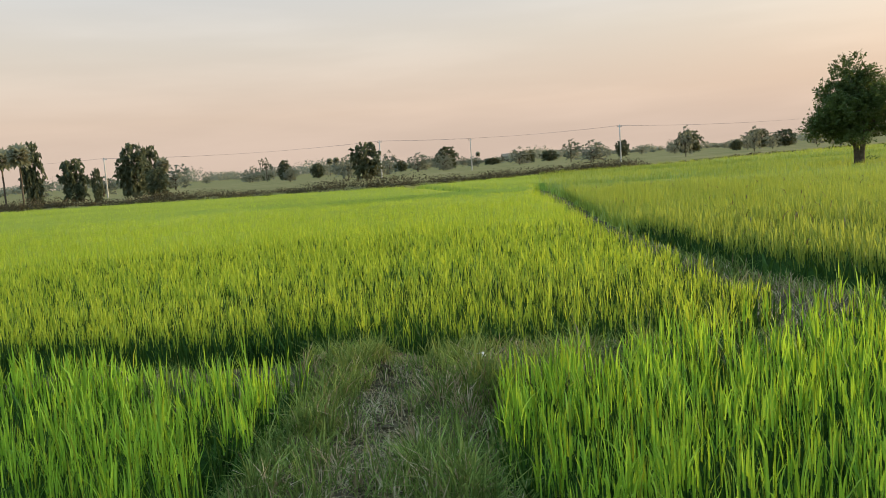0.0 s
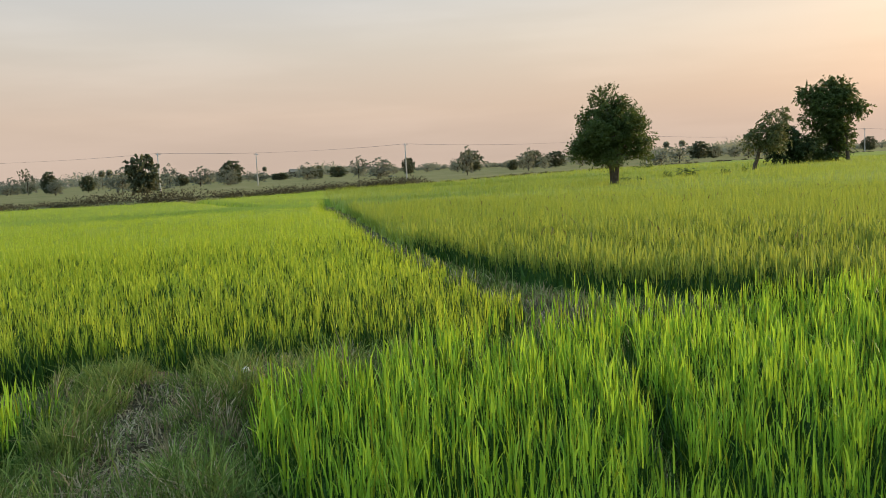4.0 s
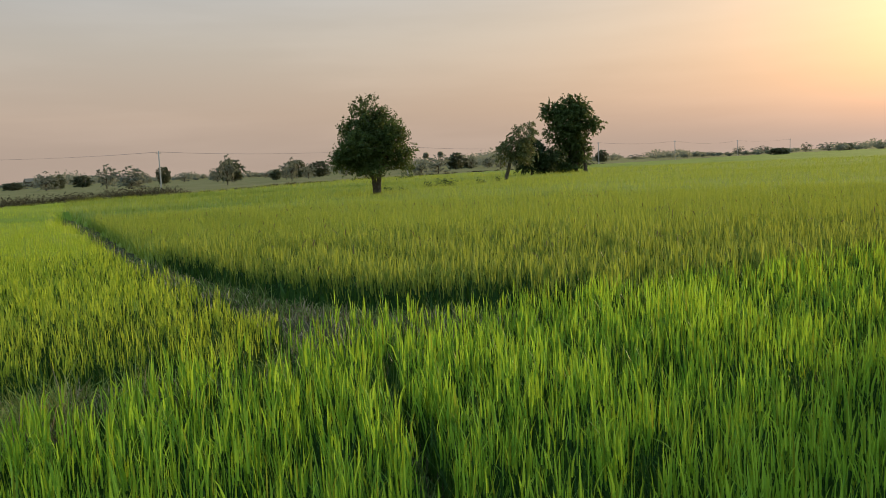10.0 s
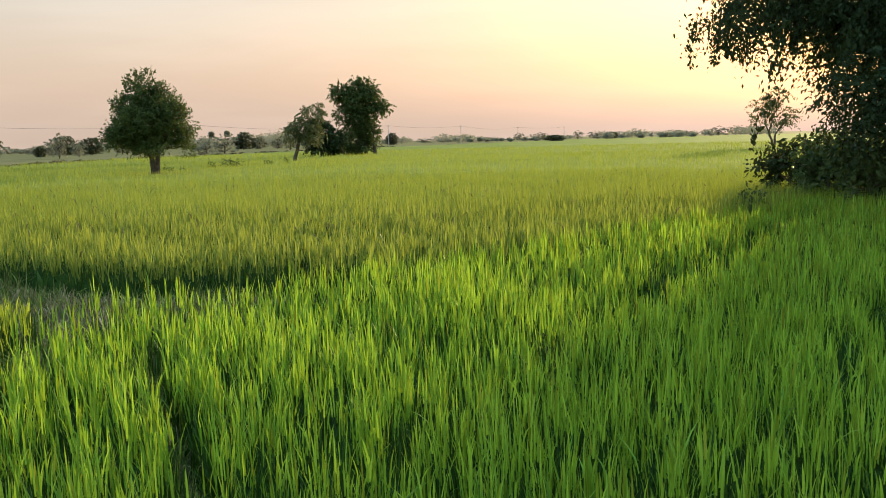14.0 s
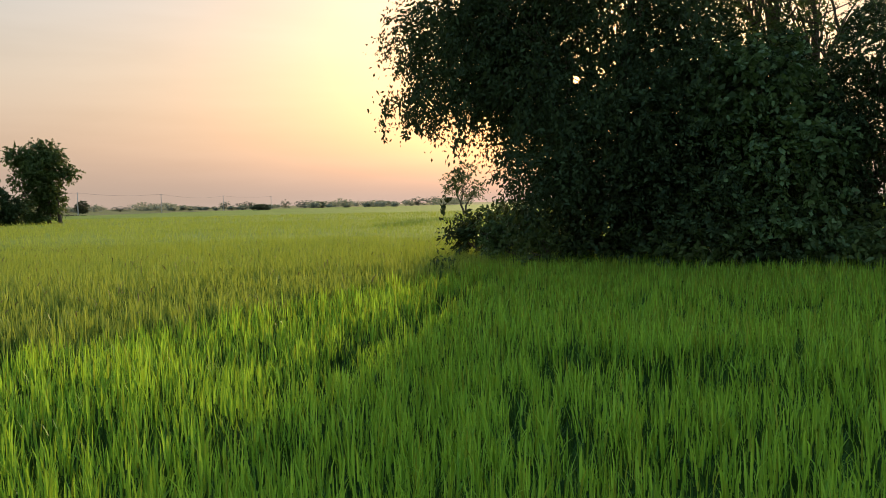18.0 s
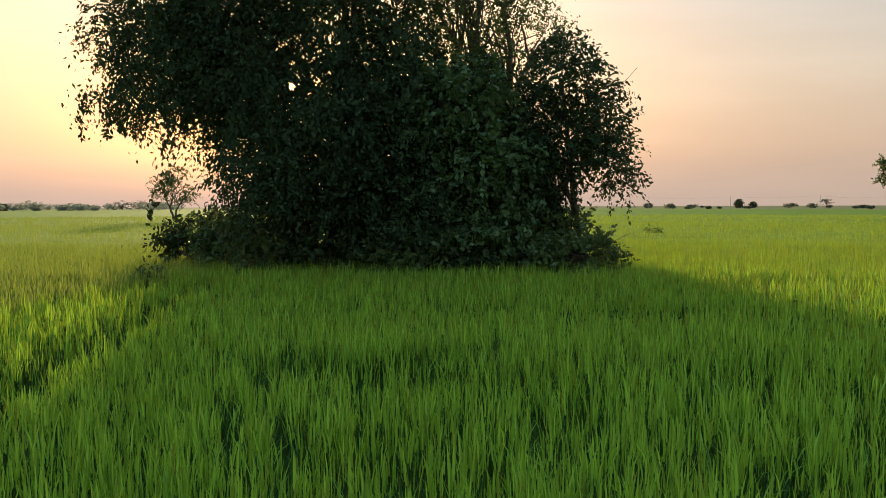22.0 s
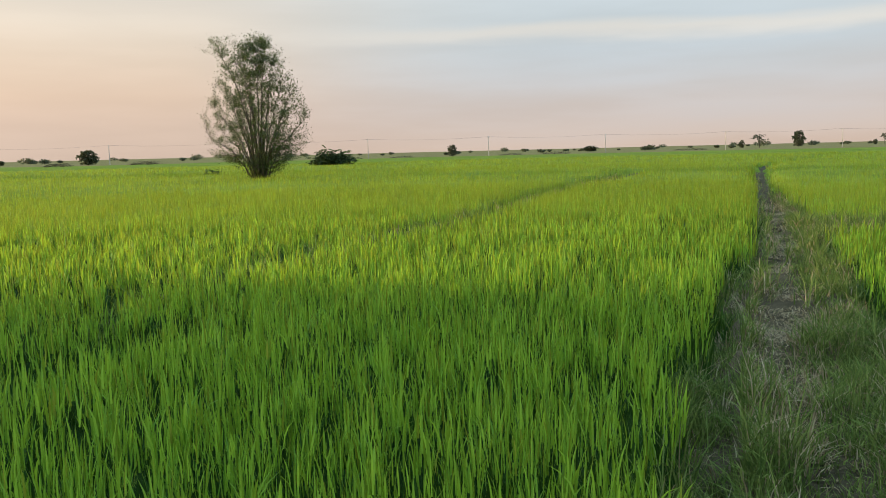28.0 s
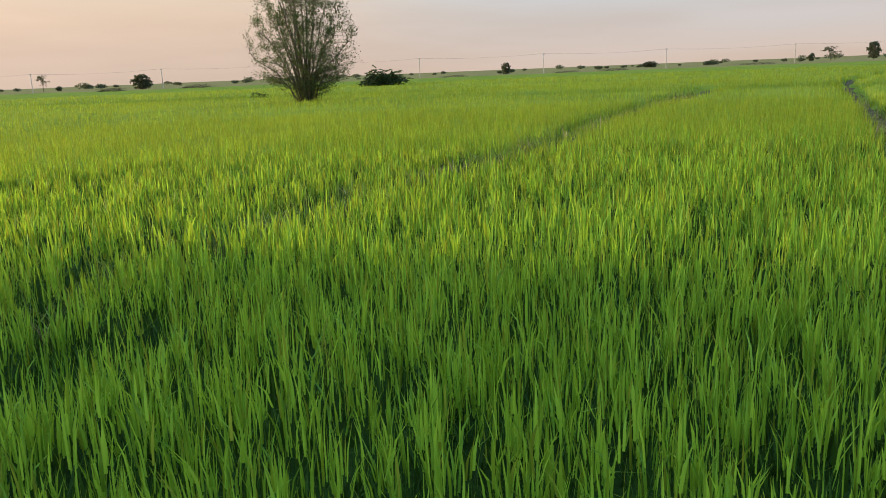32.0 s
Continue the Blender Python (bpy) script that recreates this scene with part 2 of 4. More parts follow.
WIRE = solid("cable", ((0.3, (0.14, 0.14, 0.14)), (0.7, (0.2, 0.2, 0.2))), 2.0, 0.6, 0.0)
LEAF_DARK = leafy("leaf_dark", ((0.2, (0.015, 0.026, 0.014)), (0.5, (0.027, 0.045, 0.021)), (0.8, (0.048, 0.074, 0.030))), (0.11, 0.12, 0.03), 0.17, patch=0.5, patch_scale=0.6, gloss=0.03)
LEAF_MID = leafy("leaf_mid", ((0.2, (0.03, 0.048, 0.018)), (0.5, (0.052, 0.08, 0.028)), (0.8, (0.09, 0.125, 0.042))), (0.17, 0.20, 0.04), 0.32, patch=0.5, patch_scale=0.6)
LEAF_BROAD = leafy("leaf_broad", ((0.2, (0.030, 0.056, 0.022)), (0.5, (0.052, 0.09, 0.034)), (0.8, (0.085, 0.135, 0.052))), (0.17, 0.22, 0.04), 0.25, rough=0.4, patch=0.3, patch_scale=0.8, gloss=0.12)
LEAF_OLIVE = leafy("leaf_olive", ((0.2, (0.05, 0.07, 0.03)), (0.5, (0.09, 0.11, 0.05)), (0.8, (0.14, 0.155, 0.07))), (0.2, 0.2, 0.06), 0.3, patch=0.5, patch_scale=0.6)
# far leaves greyed, woods and palms also paler: distance haze put into colour
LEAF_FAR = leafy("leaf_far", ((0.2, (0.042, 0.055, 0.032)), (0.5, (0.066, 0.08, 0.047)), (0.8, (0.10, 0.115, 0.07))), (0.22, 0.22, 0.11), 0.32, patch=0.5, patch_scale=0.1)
LEAF_PALM_HAZE = leafy("leaf_palm_haze", ((0.2, (0.11, 0.12, 0.085)), (0.5, (0.15, 0.16, 0.11)), (0.8, (0.19, 0.20, 0.14))), (0.45, 0.42, 0.28), 0.45, patch=0.5, patch_scale=0.1)
LEAF_WOODS_HAZE = leafy("leaf_woods_haze", ((0.2, (0.07, 0.085, 0.066)), (0.5, (0.092, 0.108, 0.084)), (0.8, (0.118, 0.135, 0.105))), (0.42, 0.42, 0.32), 0.5, patch=0.5, patch_scale=0.05, gloss=0.02)
DRY_BUSH = leafy("dry_brush", ((0.2, (0.04, 0.036, 0.02)), (0.5, (0.068, 0.056, 0.033)), (0.8, (0.10, 0.08, 0.048))), (0.10, 0.08, 0.04), 0.15, patch=0.7, patch_scale=0.4, gloss=0.02)

# ---- plan: fields, bunds and the gap between them ----
rng = np.random.default_rng(7)


def lattice(x, y, scale, seed):
    """Smooth value noise in 0..1."""
    x, y = np.asarray(x) / scale, np.asarray(y) / scale
    i, j = np.floor(x).astype(np.int64), np.floor(y).astype(np.int64)
    u, v = x - i, y - j
    u, v = u * u * (3 - 2 * u), v * v * (3 - 2 * v)

    def h(a, b):
        k = (a * 374761393 + b * 668265263 + seed * 974711) & 0x7FFFFFFF
        k = ((k ^ (k >> 13)) * 1274126177) & 0x7FFFFFFF
        return ((k ^ (k >> 16)) & 0xFFFF) / 65535.0

    return (h(i, j) * (1 - u) + h(i + 1, j) * u) * (1 - v) + (h(i, j + 1) * (1 - u) + h(i + 1, j + 1) * u) * v


def right_edge(y):
    return np.interp(y, [-63, -50, -18.4, -14.5, -8.4, -6.1, -4.7, 0, 4.3, 6.2], [12.2, 10.0, 4.1, 3.35, 2.5, 2.05, 1.75, 0.85, -0.1, -0.5])


def left_edge(y):
    return np.interp(y, [-63, -28.6, -18.0, -11.9, -8.2, 0, 4.3, 6.2], [11.4, 5.2, 2.5, 1.55, 0.8, -1.1, -1.9, -2.05])


def bank_y(x):
    return np.interp(x, [-120, -10, 15, 40, 130, 300, 800], [64, 61, 87, 120, 185, 270, 420])


def trail(y):
    """The trodden line along the bund."""
    return np.interp(y, [-79, -34, -15.5, -8.9, -6.5, -5.3, 0, 5], [14.7, 6.6, 2.99, 1.98, 1.59, 1.31, -0.1, -1.2])


def track_distance(x, y, pts):
    d = np.full(np.shape(x), 1e9)
    for (ax, ay), (bx, by) in zip(pts, pts[1:]):
        s = np.clip(((x - ax) * (bx - ax) + (y - ay) * (by - ay)) / ((bx - ax) ** 2 + (by - ay) ** 2), 0, 1)
        d = np.minimum(d, np.hypot(x - ax - s * (bx - ax), y - ay - s * (by - ay)))
    return d


BACK_TRACK = [(7.6, -5.2), (8.9, -6.7), (8.8, -8.5), (9.4, -10.5), (9.5, -13.7), (10.1, -17.0), (11.9, -23.8), (13.8, -33.6), (17.3, -52)]
MID_TRACK = [(-3.5, 40.5), (-10, 60)]
WHEEL_TRACK = [(1.72, 2.95), (2.0, 3.76), (2.28, 5.1), (2.7, 6.4)]
CROSS_FURROW = [(0.4, 6.5), (1.04, 6.62), (1.9, 6.74), (2.85, 6.98), (3.9, 7.2)]
SIDE_FURROW = [(5.6, 4.45), (6.9, 4.85), (8.4, 5.2), (12.7, 6.5), (16, 7.2)]
HOLLOWS = [[(19.0, -3.2), (21.6, -2.2)], [(7.8, 2.75), (7.9, 1.3)], [(9.4, -5.1), (11.5, -3.9)], [(21.9, -5.9), (23.1, -8.7)], [(14.2, -4.2), (14.8, -8.8)], [(12.2, 1.5), (12.4, -1.6)], [(6.2, -3.6), (6.5, -5.2)], [(18.5, -12.5), (19.5, -19)]]
PALE, WEEDY, LUSH, LEFT = 1, 2, 3, 4


def field(x, y):
    """Which field a place lies in; 0: none."""
    x, y = np.asarray(x, float), np.asarray(y, float)
    wob = (lattice(x, y, 0.7, 3) - 0.5) * 0.45 + (lattice(x, y, 0.25, 5) - 0.5) * 0.28
    out = np.zeros(x.shape, int)
    bearing = np.degrees(np.arctan2(x, y))
    inside = (y < bank_y(x) - 2) & ((y > 0) | (np.hypot(x, y) < np.interp(bearing, [90, 96, 110, 125, 180], [460, 420, 310, 225, 240]) + 12 * (lattice(x, y, 25.0, 8) - 0.5)))
    a = (y + wob > np.interp(x, [-6, -2, 0.1, 1.5, 1.9], [7.5, 7.55, 7.4, 7.1, 7.2])) & (x + wob < np.interp(y, [7.2, 8.6, 9.6, 11, 14, 20.4, 36], [1.9, 2.15, 2.2, 1.95, 1.55, 1.05, 0.0]))
    b = y + wob > np.interp(x, [0.0, 1.1, 1.85, 2.5, 2.85, 3.3, 3.75, 4.6, 5.6, 6.4, 12, 18, 40], [49, 35, 18.8, 14.5, 12.3, 11.0, 10.2, 9.4, 8.4, 7.5, 6.95, 6.8, 7.5])
    c = (x + wob > right_edge(y)) & (y + wob < np.interp(x, [0.1, 1, 2, 3.1, 6.6, 13, 18, 40], [5.6, 6.75, 7.05, 7.7, 7.75, 8.2, 8.7, 9.6]))
    d = (x - wob < left_edge(y)) & (y + wob < 6.25) & ((y < -18.6) | (y > -16.2))
    out[a & inside & (track_distance(x, y, MID_TRACK) > 0.35)] = PALE
    out[b & ~a & inside] = WEEDY
    out[c & inside & (track_distance(x, y, BACK_TRACK) > np.interp(np.hypot(x, y), [9, 12, 17, 60], [0.08, 0.20, 0.36, 0.8]) + wob * 0.4) & (track_distance(x, y, WHEEL_TRACK) > 0.05) & (track_distance(x, y, CROSS_FURROW) > 0.2)] = LUSH
    out[d & ~c] = LEFT
    return out


def ground_z(x, y):
    x, y = np.asarray(x, float), np.asarray(y, float)
    soft = 0
    for i in range(8):
        a = i * math.pi / 4
        soft = soft + (field(x + 0.26 * math.cos(a), y + 0.26 * math.sin(a)) == 0)
    soft = np.clip(soft / 4.0 - 1.0, 0, 1)
    r = np.hypot(x, y)
    low_lying = ((y > 7.5) & (x > -6)) | ((y > 5.5) & (x < -2.1))
    near_top = np.where(low_lying, 0.04, 0.24) * soft * (r < 70) + (lattice(x, y, 0.5, 11) - 0.5) * 0.08 * soft + (lattice(x, y, 0.15, 12) - 0.5) * 0.03
    gap = right_edge(y) - x
    near_top = near_top * np.where((y < -1) & (gap > -0.1) & (gap < 0.26), 0.12, 1.0)
    rut = np.abs(x - trail(y))
    near_top = near_top - 0.05 * np.clip(1 - rut / 0.3, 0, 1) * soft
    bank = 0.55 * np.clip(1 - np.abs(y - bank_y(x)) / 2.5, 0, 1) ** 0.6 * (np.abs(y - bank_y(x)) < 2.5)
    return near_top + bank


def mesh_object(name, verts, faces_by_size, mat, index=None, smooth=False):
    """A mesh from vertex rows and lists of face arrays (each array one face size)."""
    me = bpy.data.meshes.new(name)
    verts = np.asarray(verts, np.float32)
    loops = np.concatenate([np.asarray(f, np.int32).ravel() for f in faces_by_size])
    sizes = np.concatenate([np.full(len(f), np.asarray(f).shape[1], np.int32) for f in faces_by_size])
    starts = np.concatenate([[0], np.cumsum(sizes)[:-1]]).astype(np.int32)
    me.vertices.add(len(verts))
    me.vertices.foreach_set("co", verts.ravel())
    me.loops.add(len(loops))
    me.loops.foreach_set("vertex_index", loops)
    me.polygons.add(len(sizes))
    me.polygons.foreach_set("loop_start", starts)
    for mt in mat if isinstance(mat, (list, tuple)) else [mat]:
        me.materials.append(mt)
    if index is not None:
        me.polygons.foreach_set("material_index", np.asarray(index, np.int32))
    me.polygons.foreach_set("use_smooth", np.full(len(sizes), smooth))
    me.update(calc_edges=True)
    me.validate()
    return new(name, me)


def polar_sheet(radii, count, first=0.0, last=360.0):
    """Rings of places round the origin; bearings clockwise from north (+y)."""
    closed = last - first >= 359.9
    az = np.radians(np.linspace(first, last, count, endpoint=not closed))
    rr, aa = np.meshgrid(radii, az, indexing="ij")
    x, y = (rr * np.sin(aa)).ravel(), (rr * np.cos(aa)).ravel()
    i, j = np.meshgrid(np.arange(len(radii) - 1), np.arange(count if closed else count - 1), indexing="ij")
    i, j = i.ravel(), j.ravel()
    k = (j + 1) % count
    return x, y, np.stack([i * count + j, i * count + k, (i + 1) * count + k, (i + 1) * count + j], 1)


# ---- ground: one sheet out to the horizon ----
radii = np.concatenate([[0.02], np.arange(0.15, 12, 0.15), 12 * 1.03 ** np.arange(0, 80), np.geomspace(135, 4000, 30)])
gx, gy, gq = polar_sheet(radii, 420)
gz = ground_z(gx, gy)
cx, cy = gx[gq].mean(1), gy[gq].mean(1)
kind_of = np.where(cy > bank_y(cx) - 3, 2, np.where((field(cx, cy) > 0), 1, 0))
kind_of = np.where((kind_of == 0) & ((track_distance(cx, cy, BACK_TRACK) < 1.2) | (track_distance(cx, cy, MID_TRACK) < 0.8)), 1, kind_of)
kind_of = np.where((np.hypot(cx, cy) > 480) | ((np.hypot(cx, cy) > 205) & (kind_of == 0)), 2, kind_of)
ground = mesh_object("ground", np.stack([gx, gy, gz], 1), [gq[:, ::-1]], [SOIL, MUD, DRYLAND], kind_of, True)
tagged(ground, "flat paddy mud, grassy earth bunds and dry pasture", "ground", kind="structure")

def thrift(x, y):
    """How tall the rice stands, against its usual height."""
    even = 0.74 + 0.07 * lattice(x, y, 0.15, 33) + 0.12 * lattice(x, y, 0.42, 30) + 0.15 * lattice(x, y, 1.3, 31) + 0.20 * lattice(x, y / 3.5, 0.8, 34) + 0.12 * lattice(x, y, 5.0, 32)
    dip = 0.75 * np.clip(1.4 - track_distance(x, y, SIDE_FURROW) / 0.2, 0, 1) * np.interp(x, [5, 9, 14, 17], [1, 1, 0.6, 0])
    for line in HOLLOWS:
        dip = np.maximum(dip, 0.55 * np.clip(1.3 - track_distance(x, y, line) / 0.3, 0, 1))
    return even * (1 - dip)


# a closed sheet under the blade tips: the mass of the standing rice farther off
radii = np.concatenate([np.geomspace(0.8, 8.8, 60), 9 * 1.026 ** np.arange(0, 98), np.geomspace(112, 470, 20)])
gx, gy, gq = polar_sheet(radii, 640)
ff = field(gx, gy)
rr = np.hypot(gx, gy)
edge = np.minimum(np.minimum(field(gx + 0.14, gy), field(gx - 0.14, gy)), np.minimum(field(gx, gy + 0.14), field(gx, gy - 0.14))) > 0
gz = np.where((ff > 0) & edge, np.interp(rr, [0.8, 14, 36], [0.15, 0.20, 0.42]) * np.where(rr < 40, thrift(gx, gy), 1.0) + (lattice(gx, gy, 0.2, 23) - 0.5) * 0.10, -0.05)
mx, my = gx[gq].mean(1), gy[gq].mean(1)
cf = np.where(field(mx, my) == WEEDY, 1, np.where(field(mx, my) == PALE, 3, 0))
# near by the sheet is coloured dark for the shade between the blades
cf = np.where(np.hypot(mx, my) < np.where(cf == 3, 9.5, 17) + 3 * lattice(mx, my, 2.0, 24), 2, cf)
mass = mesh_object("rice_mass", np.stack([gx, gy, gz], 1), [gq[:, ::-1]], [CANOPY, CANOPY_WEEDY, STAND_SHADE, CANOPY_PALE], cf, True)
tagged(mass, "sheet of massed rice under the blades, shade-dark near, green farther off", "rice", kind="stuff")


def blades(name, x, y, z, h, w, lean, mat, segments=2, droop=0.35, fall=None):
    """Upright tapering blades that bend over towards their tips."""
    n = len(x)
    if fall is None:
        turn = rng.uniform(0, 2 * math.pi, n)
        fall = turn + math.pi / 2 + rng.normal(0, 0.5, n)
    else:
        turn = fall - math.pi / 2 + rng.normal(0, 0.4, n)
    ts = np.linspace(0, 1, segments + 1)
    rows = []
    for t in ts[:-1]:
        off, half = lean * h * t ** 1.8, w * 0.5 * (0.75 + 0.6 * t - 1.1 * t * t)
        mx, my, mz = x + off * np.cos(fall), y + off * np.sin(fall), z + h * (t - droop * lean * t * t)
        ux, uy = half * np.cos(turn), half * np.sin(turn)
        rows += [np.stack([mx - ux, my - uy, mz], 1), np.stack([mx + ux, my + uy, mz], 1)]
    off = lean * h
    rows.append(np.stack([x + off * np.cos(fall), y + off * np.sin(fall), z + h * (1 - droop * lean)], 1))
    per = len(rows)
    verts = np.stack(rows, 1).reshape(-1, 3)
    base = np.arange(n)[:, None] * per
    quads = [base + np.array([[2 * s, 2 * s + 1, 2 * s + 3, 2 * s + 2]]) for s in range(segments - 1)]
    tips = base + np.array([[2 * segments - 2, 2 * segments - 1, 2 * segments]])
    faces = ([np.concatenate(quads)] if quads else []) + [tips]
    return mesh_object(name, verts, faces, mat)


def scatter(r0, r1, density, first=-42.0, last=190.0):
    """Even random places in a ring, between two bearings."""
    n = int(density * math.pi * (r1 * r1 - r0 * r0) * (last - first) / 360)
    r, a = np.sqrt(rng.uniform(r0 * r0, r1 * r1, n)), np.radians(rng.uniform(first, last, n))
    return r * np.sin(a), r * np.cos(a)


RICE = {PALE: (RICE_PALE, 0.52, "yellow-green rice standing in the far paddy beyond the bund"), WEEDY: (RICE_WEEDY, 0.62, "olive green weedy rice going to seed"), LUSH: (RICE_LUSH, 0.60, "lush green young rice crowding up to the bund"), LEFT: (RICE_LUSH, 0.56, "lush green young rice on the far side of the path")}
# rings: inner, outer, hills per square metre, blades per hill, blade width, sections
RINGS = [(0.3, 5, 100, 7, 0.0112, 3), (5, 10, 78, 7, 0.0142, 2), (10, 19, 56, 7, 0.0170, 2), (19, 36, 42, 5, 0.026, 1), (36, 75, 9, 4, 0.046, 1), (75, 130, 1.8, 4, 0.10, 1)]
for r0, r1, hills, count, width, sections in RINGS:
    hx, hy = scatter(r0, r1, hills)
    keep = field(hx, hy) > 0
    hx, hy = hx[keep], hy[keep]
    spread = 0.024 if r1 < 20 else 0.08
    if r1 > 40:
        spread = 0.3
    x, y = np.repeat(hx, count), np.repeat(hy, count)
    tall = np.repeat(rng.normal(1.0, 0.10, len(hx)), count)
    dx, dy = rng.normal(0, spread, len(x)), rng.normal(0, spread, len(y))
    x, y = x + dx, y + dy
    out_way = np.arctan2(dy, dx)
    which = field(x, y)
    patchy = np.where(which == PALE, 0.35 * thrift(x, y) + 0.66, thrift(x, y))
    for f, (mat, height, label) in RICE.items():
        s = which == f
        if s.sum() < 5:
            continue
        h = height * tall[s] * patchy[s] * rng.uniform(0.84, 1.06, s.sum())
        lean = np.clip(rng.normal(0.17, 0.11, s.sum()), 0.01, 0.5)
        bent = rng.uniform(0, 1, s.sum()) < 0.05
        lean[bent] = rng.uniform(0.35, 0.9, bent.sum())
        foot = np.full(s.sum(), 0.05)
        if r1 < 20:
            # single leaves leave the stems at all heights
            top = h * np.clip(1.0 - rng.exponential(0.15, s.sum()), 0.3, 1.0)
            h = np.minimum(top, rng.uniform(0.15, 0.31, s.sum()) * (0.72 if f == PALE else 0.88 if r1 < 6 else 1.0))
            foot = top - h
        xs, ys, ws, way_out = x[s], y[s], width * (0.8 if f == PALE else 1.0) * rng.uniform(0.7, 1.3, s.sum()), out_way[s]
        # farther off, more of the lush blades take the sunlit colour
        sunlit = (rng.uniform(0, 1, s.sum()) < np.clip((np.hypot(xs, ys) - 6) / 24, 0.06, 0.8)) if mat is RICE_LUSH else np.zeros(s.sum(), bool)
        for flag, paint in ((False, mat), (True, RICE_SUNLIT)):
            k = sunlit == flag
            if k.sum() > 5:
                tagged(blades("rice_plants", xs[k], ys[k], foot[k], h[k], ws[k], lean[k], paint, sections, 0.35, way_out[k]), label, "rice", kind="stuff")

# the older leaves lower down, darkened in colour for the shade in the stand
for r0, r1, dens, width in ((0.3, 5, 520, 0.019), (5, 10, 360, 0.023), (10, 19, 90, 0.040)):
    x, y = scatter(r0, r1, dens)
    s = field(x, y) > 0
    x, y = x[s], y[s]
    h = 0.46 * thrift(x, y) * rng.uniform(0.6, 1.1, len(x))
    tagged(blades("lower_rice_leaves", x, y, np.full(len(x), -0.02), h, width * rng.uniform(0.7, 1.3, len(x)), np.clip(rng.normal(0.24, 0.15, len(x)), 0.03, 0.8), RICE_LOW_SHADED, 2), "older leaves low down among the rice, darkened for the shade there", "rice", kind="stuff")

# the rest of the near paddy, west of the path
for r0, r1, dens, width in ((0.5, 9, 190, 0.02), (9, 22, 45, 0.04)):
    x, y = scatter(r0, r1, dens, 190.0, 318.0)
    s = field(x, y) > 0
    x, y = x[s], y[s]
    tagged(blades("rice_plants", x, y, np.full(len(x), 0.05), 0.5 * thrift(x, y) * rng.uniform(0.8, 1.1, len(x)), width * rng.uniform(0.7, 1.3, len(x)), np.clip(rng.normal(0.22, 0.15, len(x)), 0.02, 0.9), RICE_LUSH, 2), "lush green young rice on the far side of the path", "rice", kind="stuff")

# ---- grass and straw on the bunds ----
for r0, r1, dens, width in ((0.2, 8, 1450, 0.0105), (8, 20, 560, 0.016), (20, 45, 60, 0.03)):
    x, y = scatter(r0, r1, dens, -42.0, 318.0 if r1 < 10 else 190.0)
    free = (field(x, y) == 0) & (y < bank_y(x) - 4)
    x, y = x[free], y[free]
    bare = lattice(x, y, 0.45, 41) * 0.6 + lattice(x, y, 1.4, 42) * 0.4
    centre = np.abs(x - trail(y) + (lattice(x, y, 1.3, 44) - 0.5) * 0.3)
    gap = right_edge(y) - x
    keep = rng.uniform(0, 1, len(x)) < np.clip(0.5 + 1.1 * bare - 1.3 * np.clip(1.2 - centre / 0.26, 0, 1) * np.clip((-y - 4) / 4, 0.25, 1) - 0.9 * ((gap > 0) & (gap < 0.24) & (y < -1)) - 0.95 * ((y > 5.6) & (x < -2.0)) - 0.3 * ((y > 7.6) & (x > -1)), 0.02, 1)
    x, y, bare = x[keep], y[keep], bare[keep]
    centre = centre[keep]
    dry = rng.uniform(0, 1, len(x)) < np.clip(0.60 + 0.10 * (y < 0) - bare + 0.35 * (centre < 0.22) + 0.35 * (y > 7.6), 0.10, 0.85)
    for flag, mat, nm, label in ((False, GRASS, "bund_grass", "short trodden green grass on the earth bund"), (True, STRAW, "dry_grass", "dry straw-coloured grass lying on the bund")):
        s = dry == flag
        h = (0.06 + 0.70 * bare[s] * lattice(x[s], y[s], 0.26, 43) ** 1.8 + 0.14 * np.clip(centre[s] / 0.5 - 0.5, 0, 1)) * rng.uniform(0.5, 1.5, s.sum()) * (0.8 if flag else 1.0) * np.where(y[s] > 6.2, 0.6, 1.0)
        ob = blades(nm, x[s], y[s], ground_z(x[s], y[s]) - 0.01, h, width * rng.uniform(0.6, 1.3, s.sum()), rng.uniform(0.2, 1.1, s.sum()), mat, 2, 0.45)
        tagged(ob, label, "grass", kind="stuff")

# tussocks of longer grass, green and dry
for flag, mat, amount, label in ((False, GRASS, 330, "tussocks of long green grass on the earth bund"), (True, STRAW, 90, "tussocks of dry brown grass on the earth bund")):
    cy = rng.uniform(-30, 7.3, amount * 3)
    cx = left_edge(cy) + (right_edge(cy) - left_edge(cy)) * rng.uniform(-0.05, 1.05, len(cy))
    k = (field(cx, cy) == 0) & (np.abs(cx - trail(cy)) > 0.24)
    cx, cy = cx[k][:amount], cy[k][:amount]
    size = rng.uniform(0.05, 0.16, len(cx))
    n = 70
    x, y = np.repeat(cx, n), np.repeat(cy, n)
    dx, dy = rng.normal(0, 1, len(x)) * np.repeat(size, n), rng.normal(0, 1, len(x)) * np.repeat(size, n)
    h = np.repeat(rng.uniform(0.16, 0.36, len(cx)), n) * rng.uniform(0.5, 1.15, len(x)) * np.clip(1.15 - np.hypot(dx, dy) / (3 * np.repeat(size, n)), 0.3, 1)
    ob = blades("grass_tussock", x + dx, y + dy, ground_z(x + dx, y + dy) - 0.01, h, rng.uniform(0.005, 0.011, len(x)), rng.uniform(0.25, 1.0, len(x)), mat, 3, 0.4, np.arctan2(dy, dx))
    tagged(ob, label, "grass", kind="stuff")

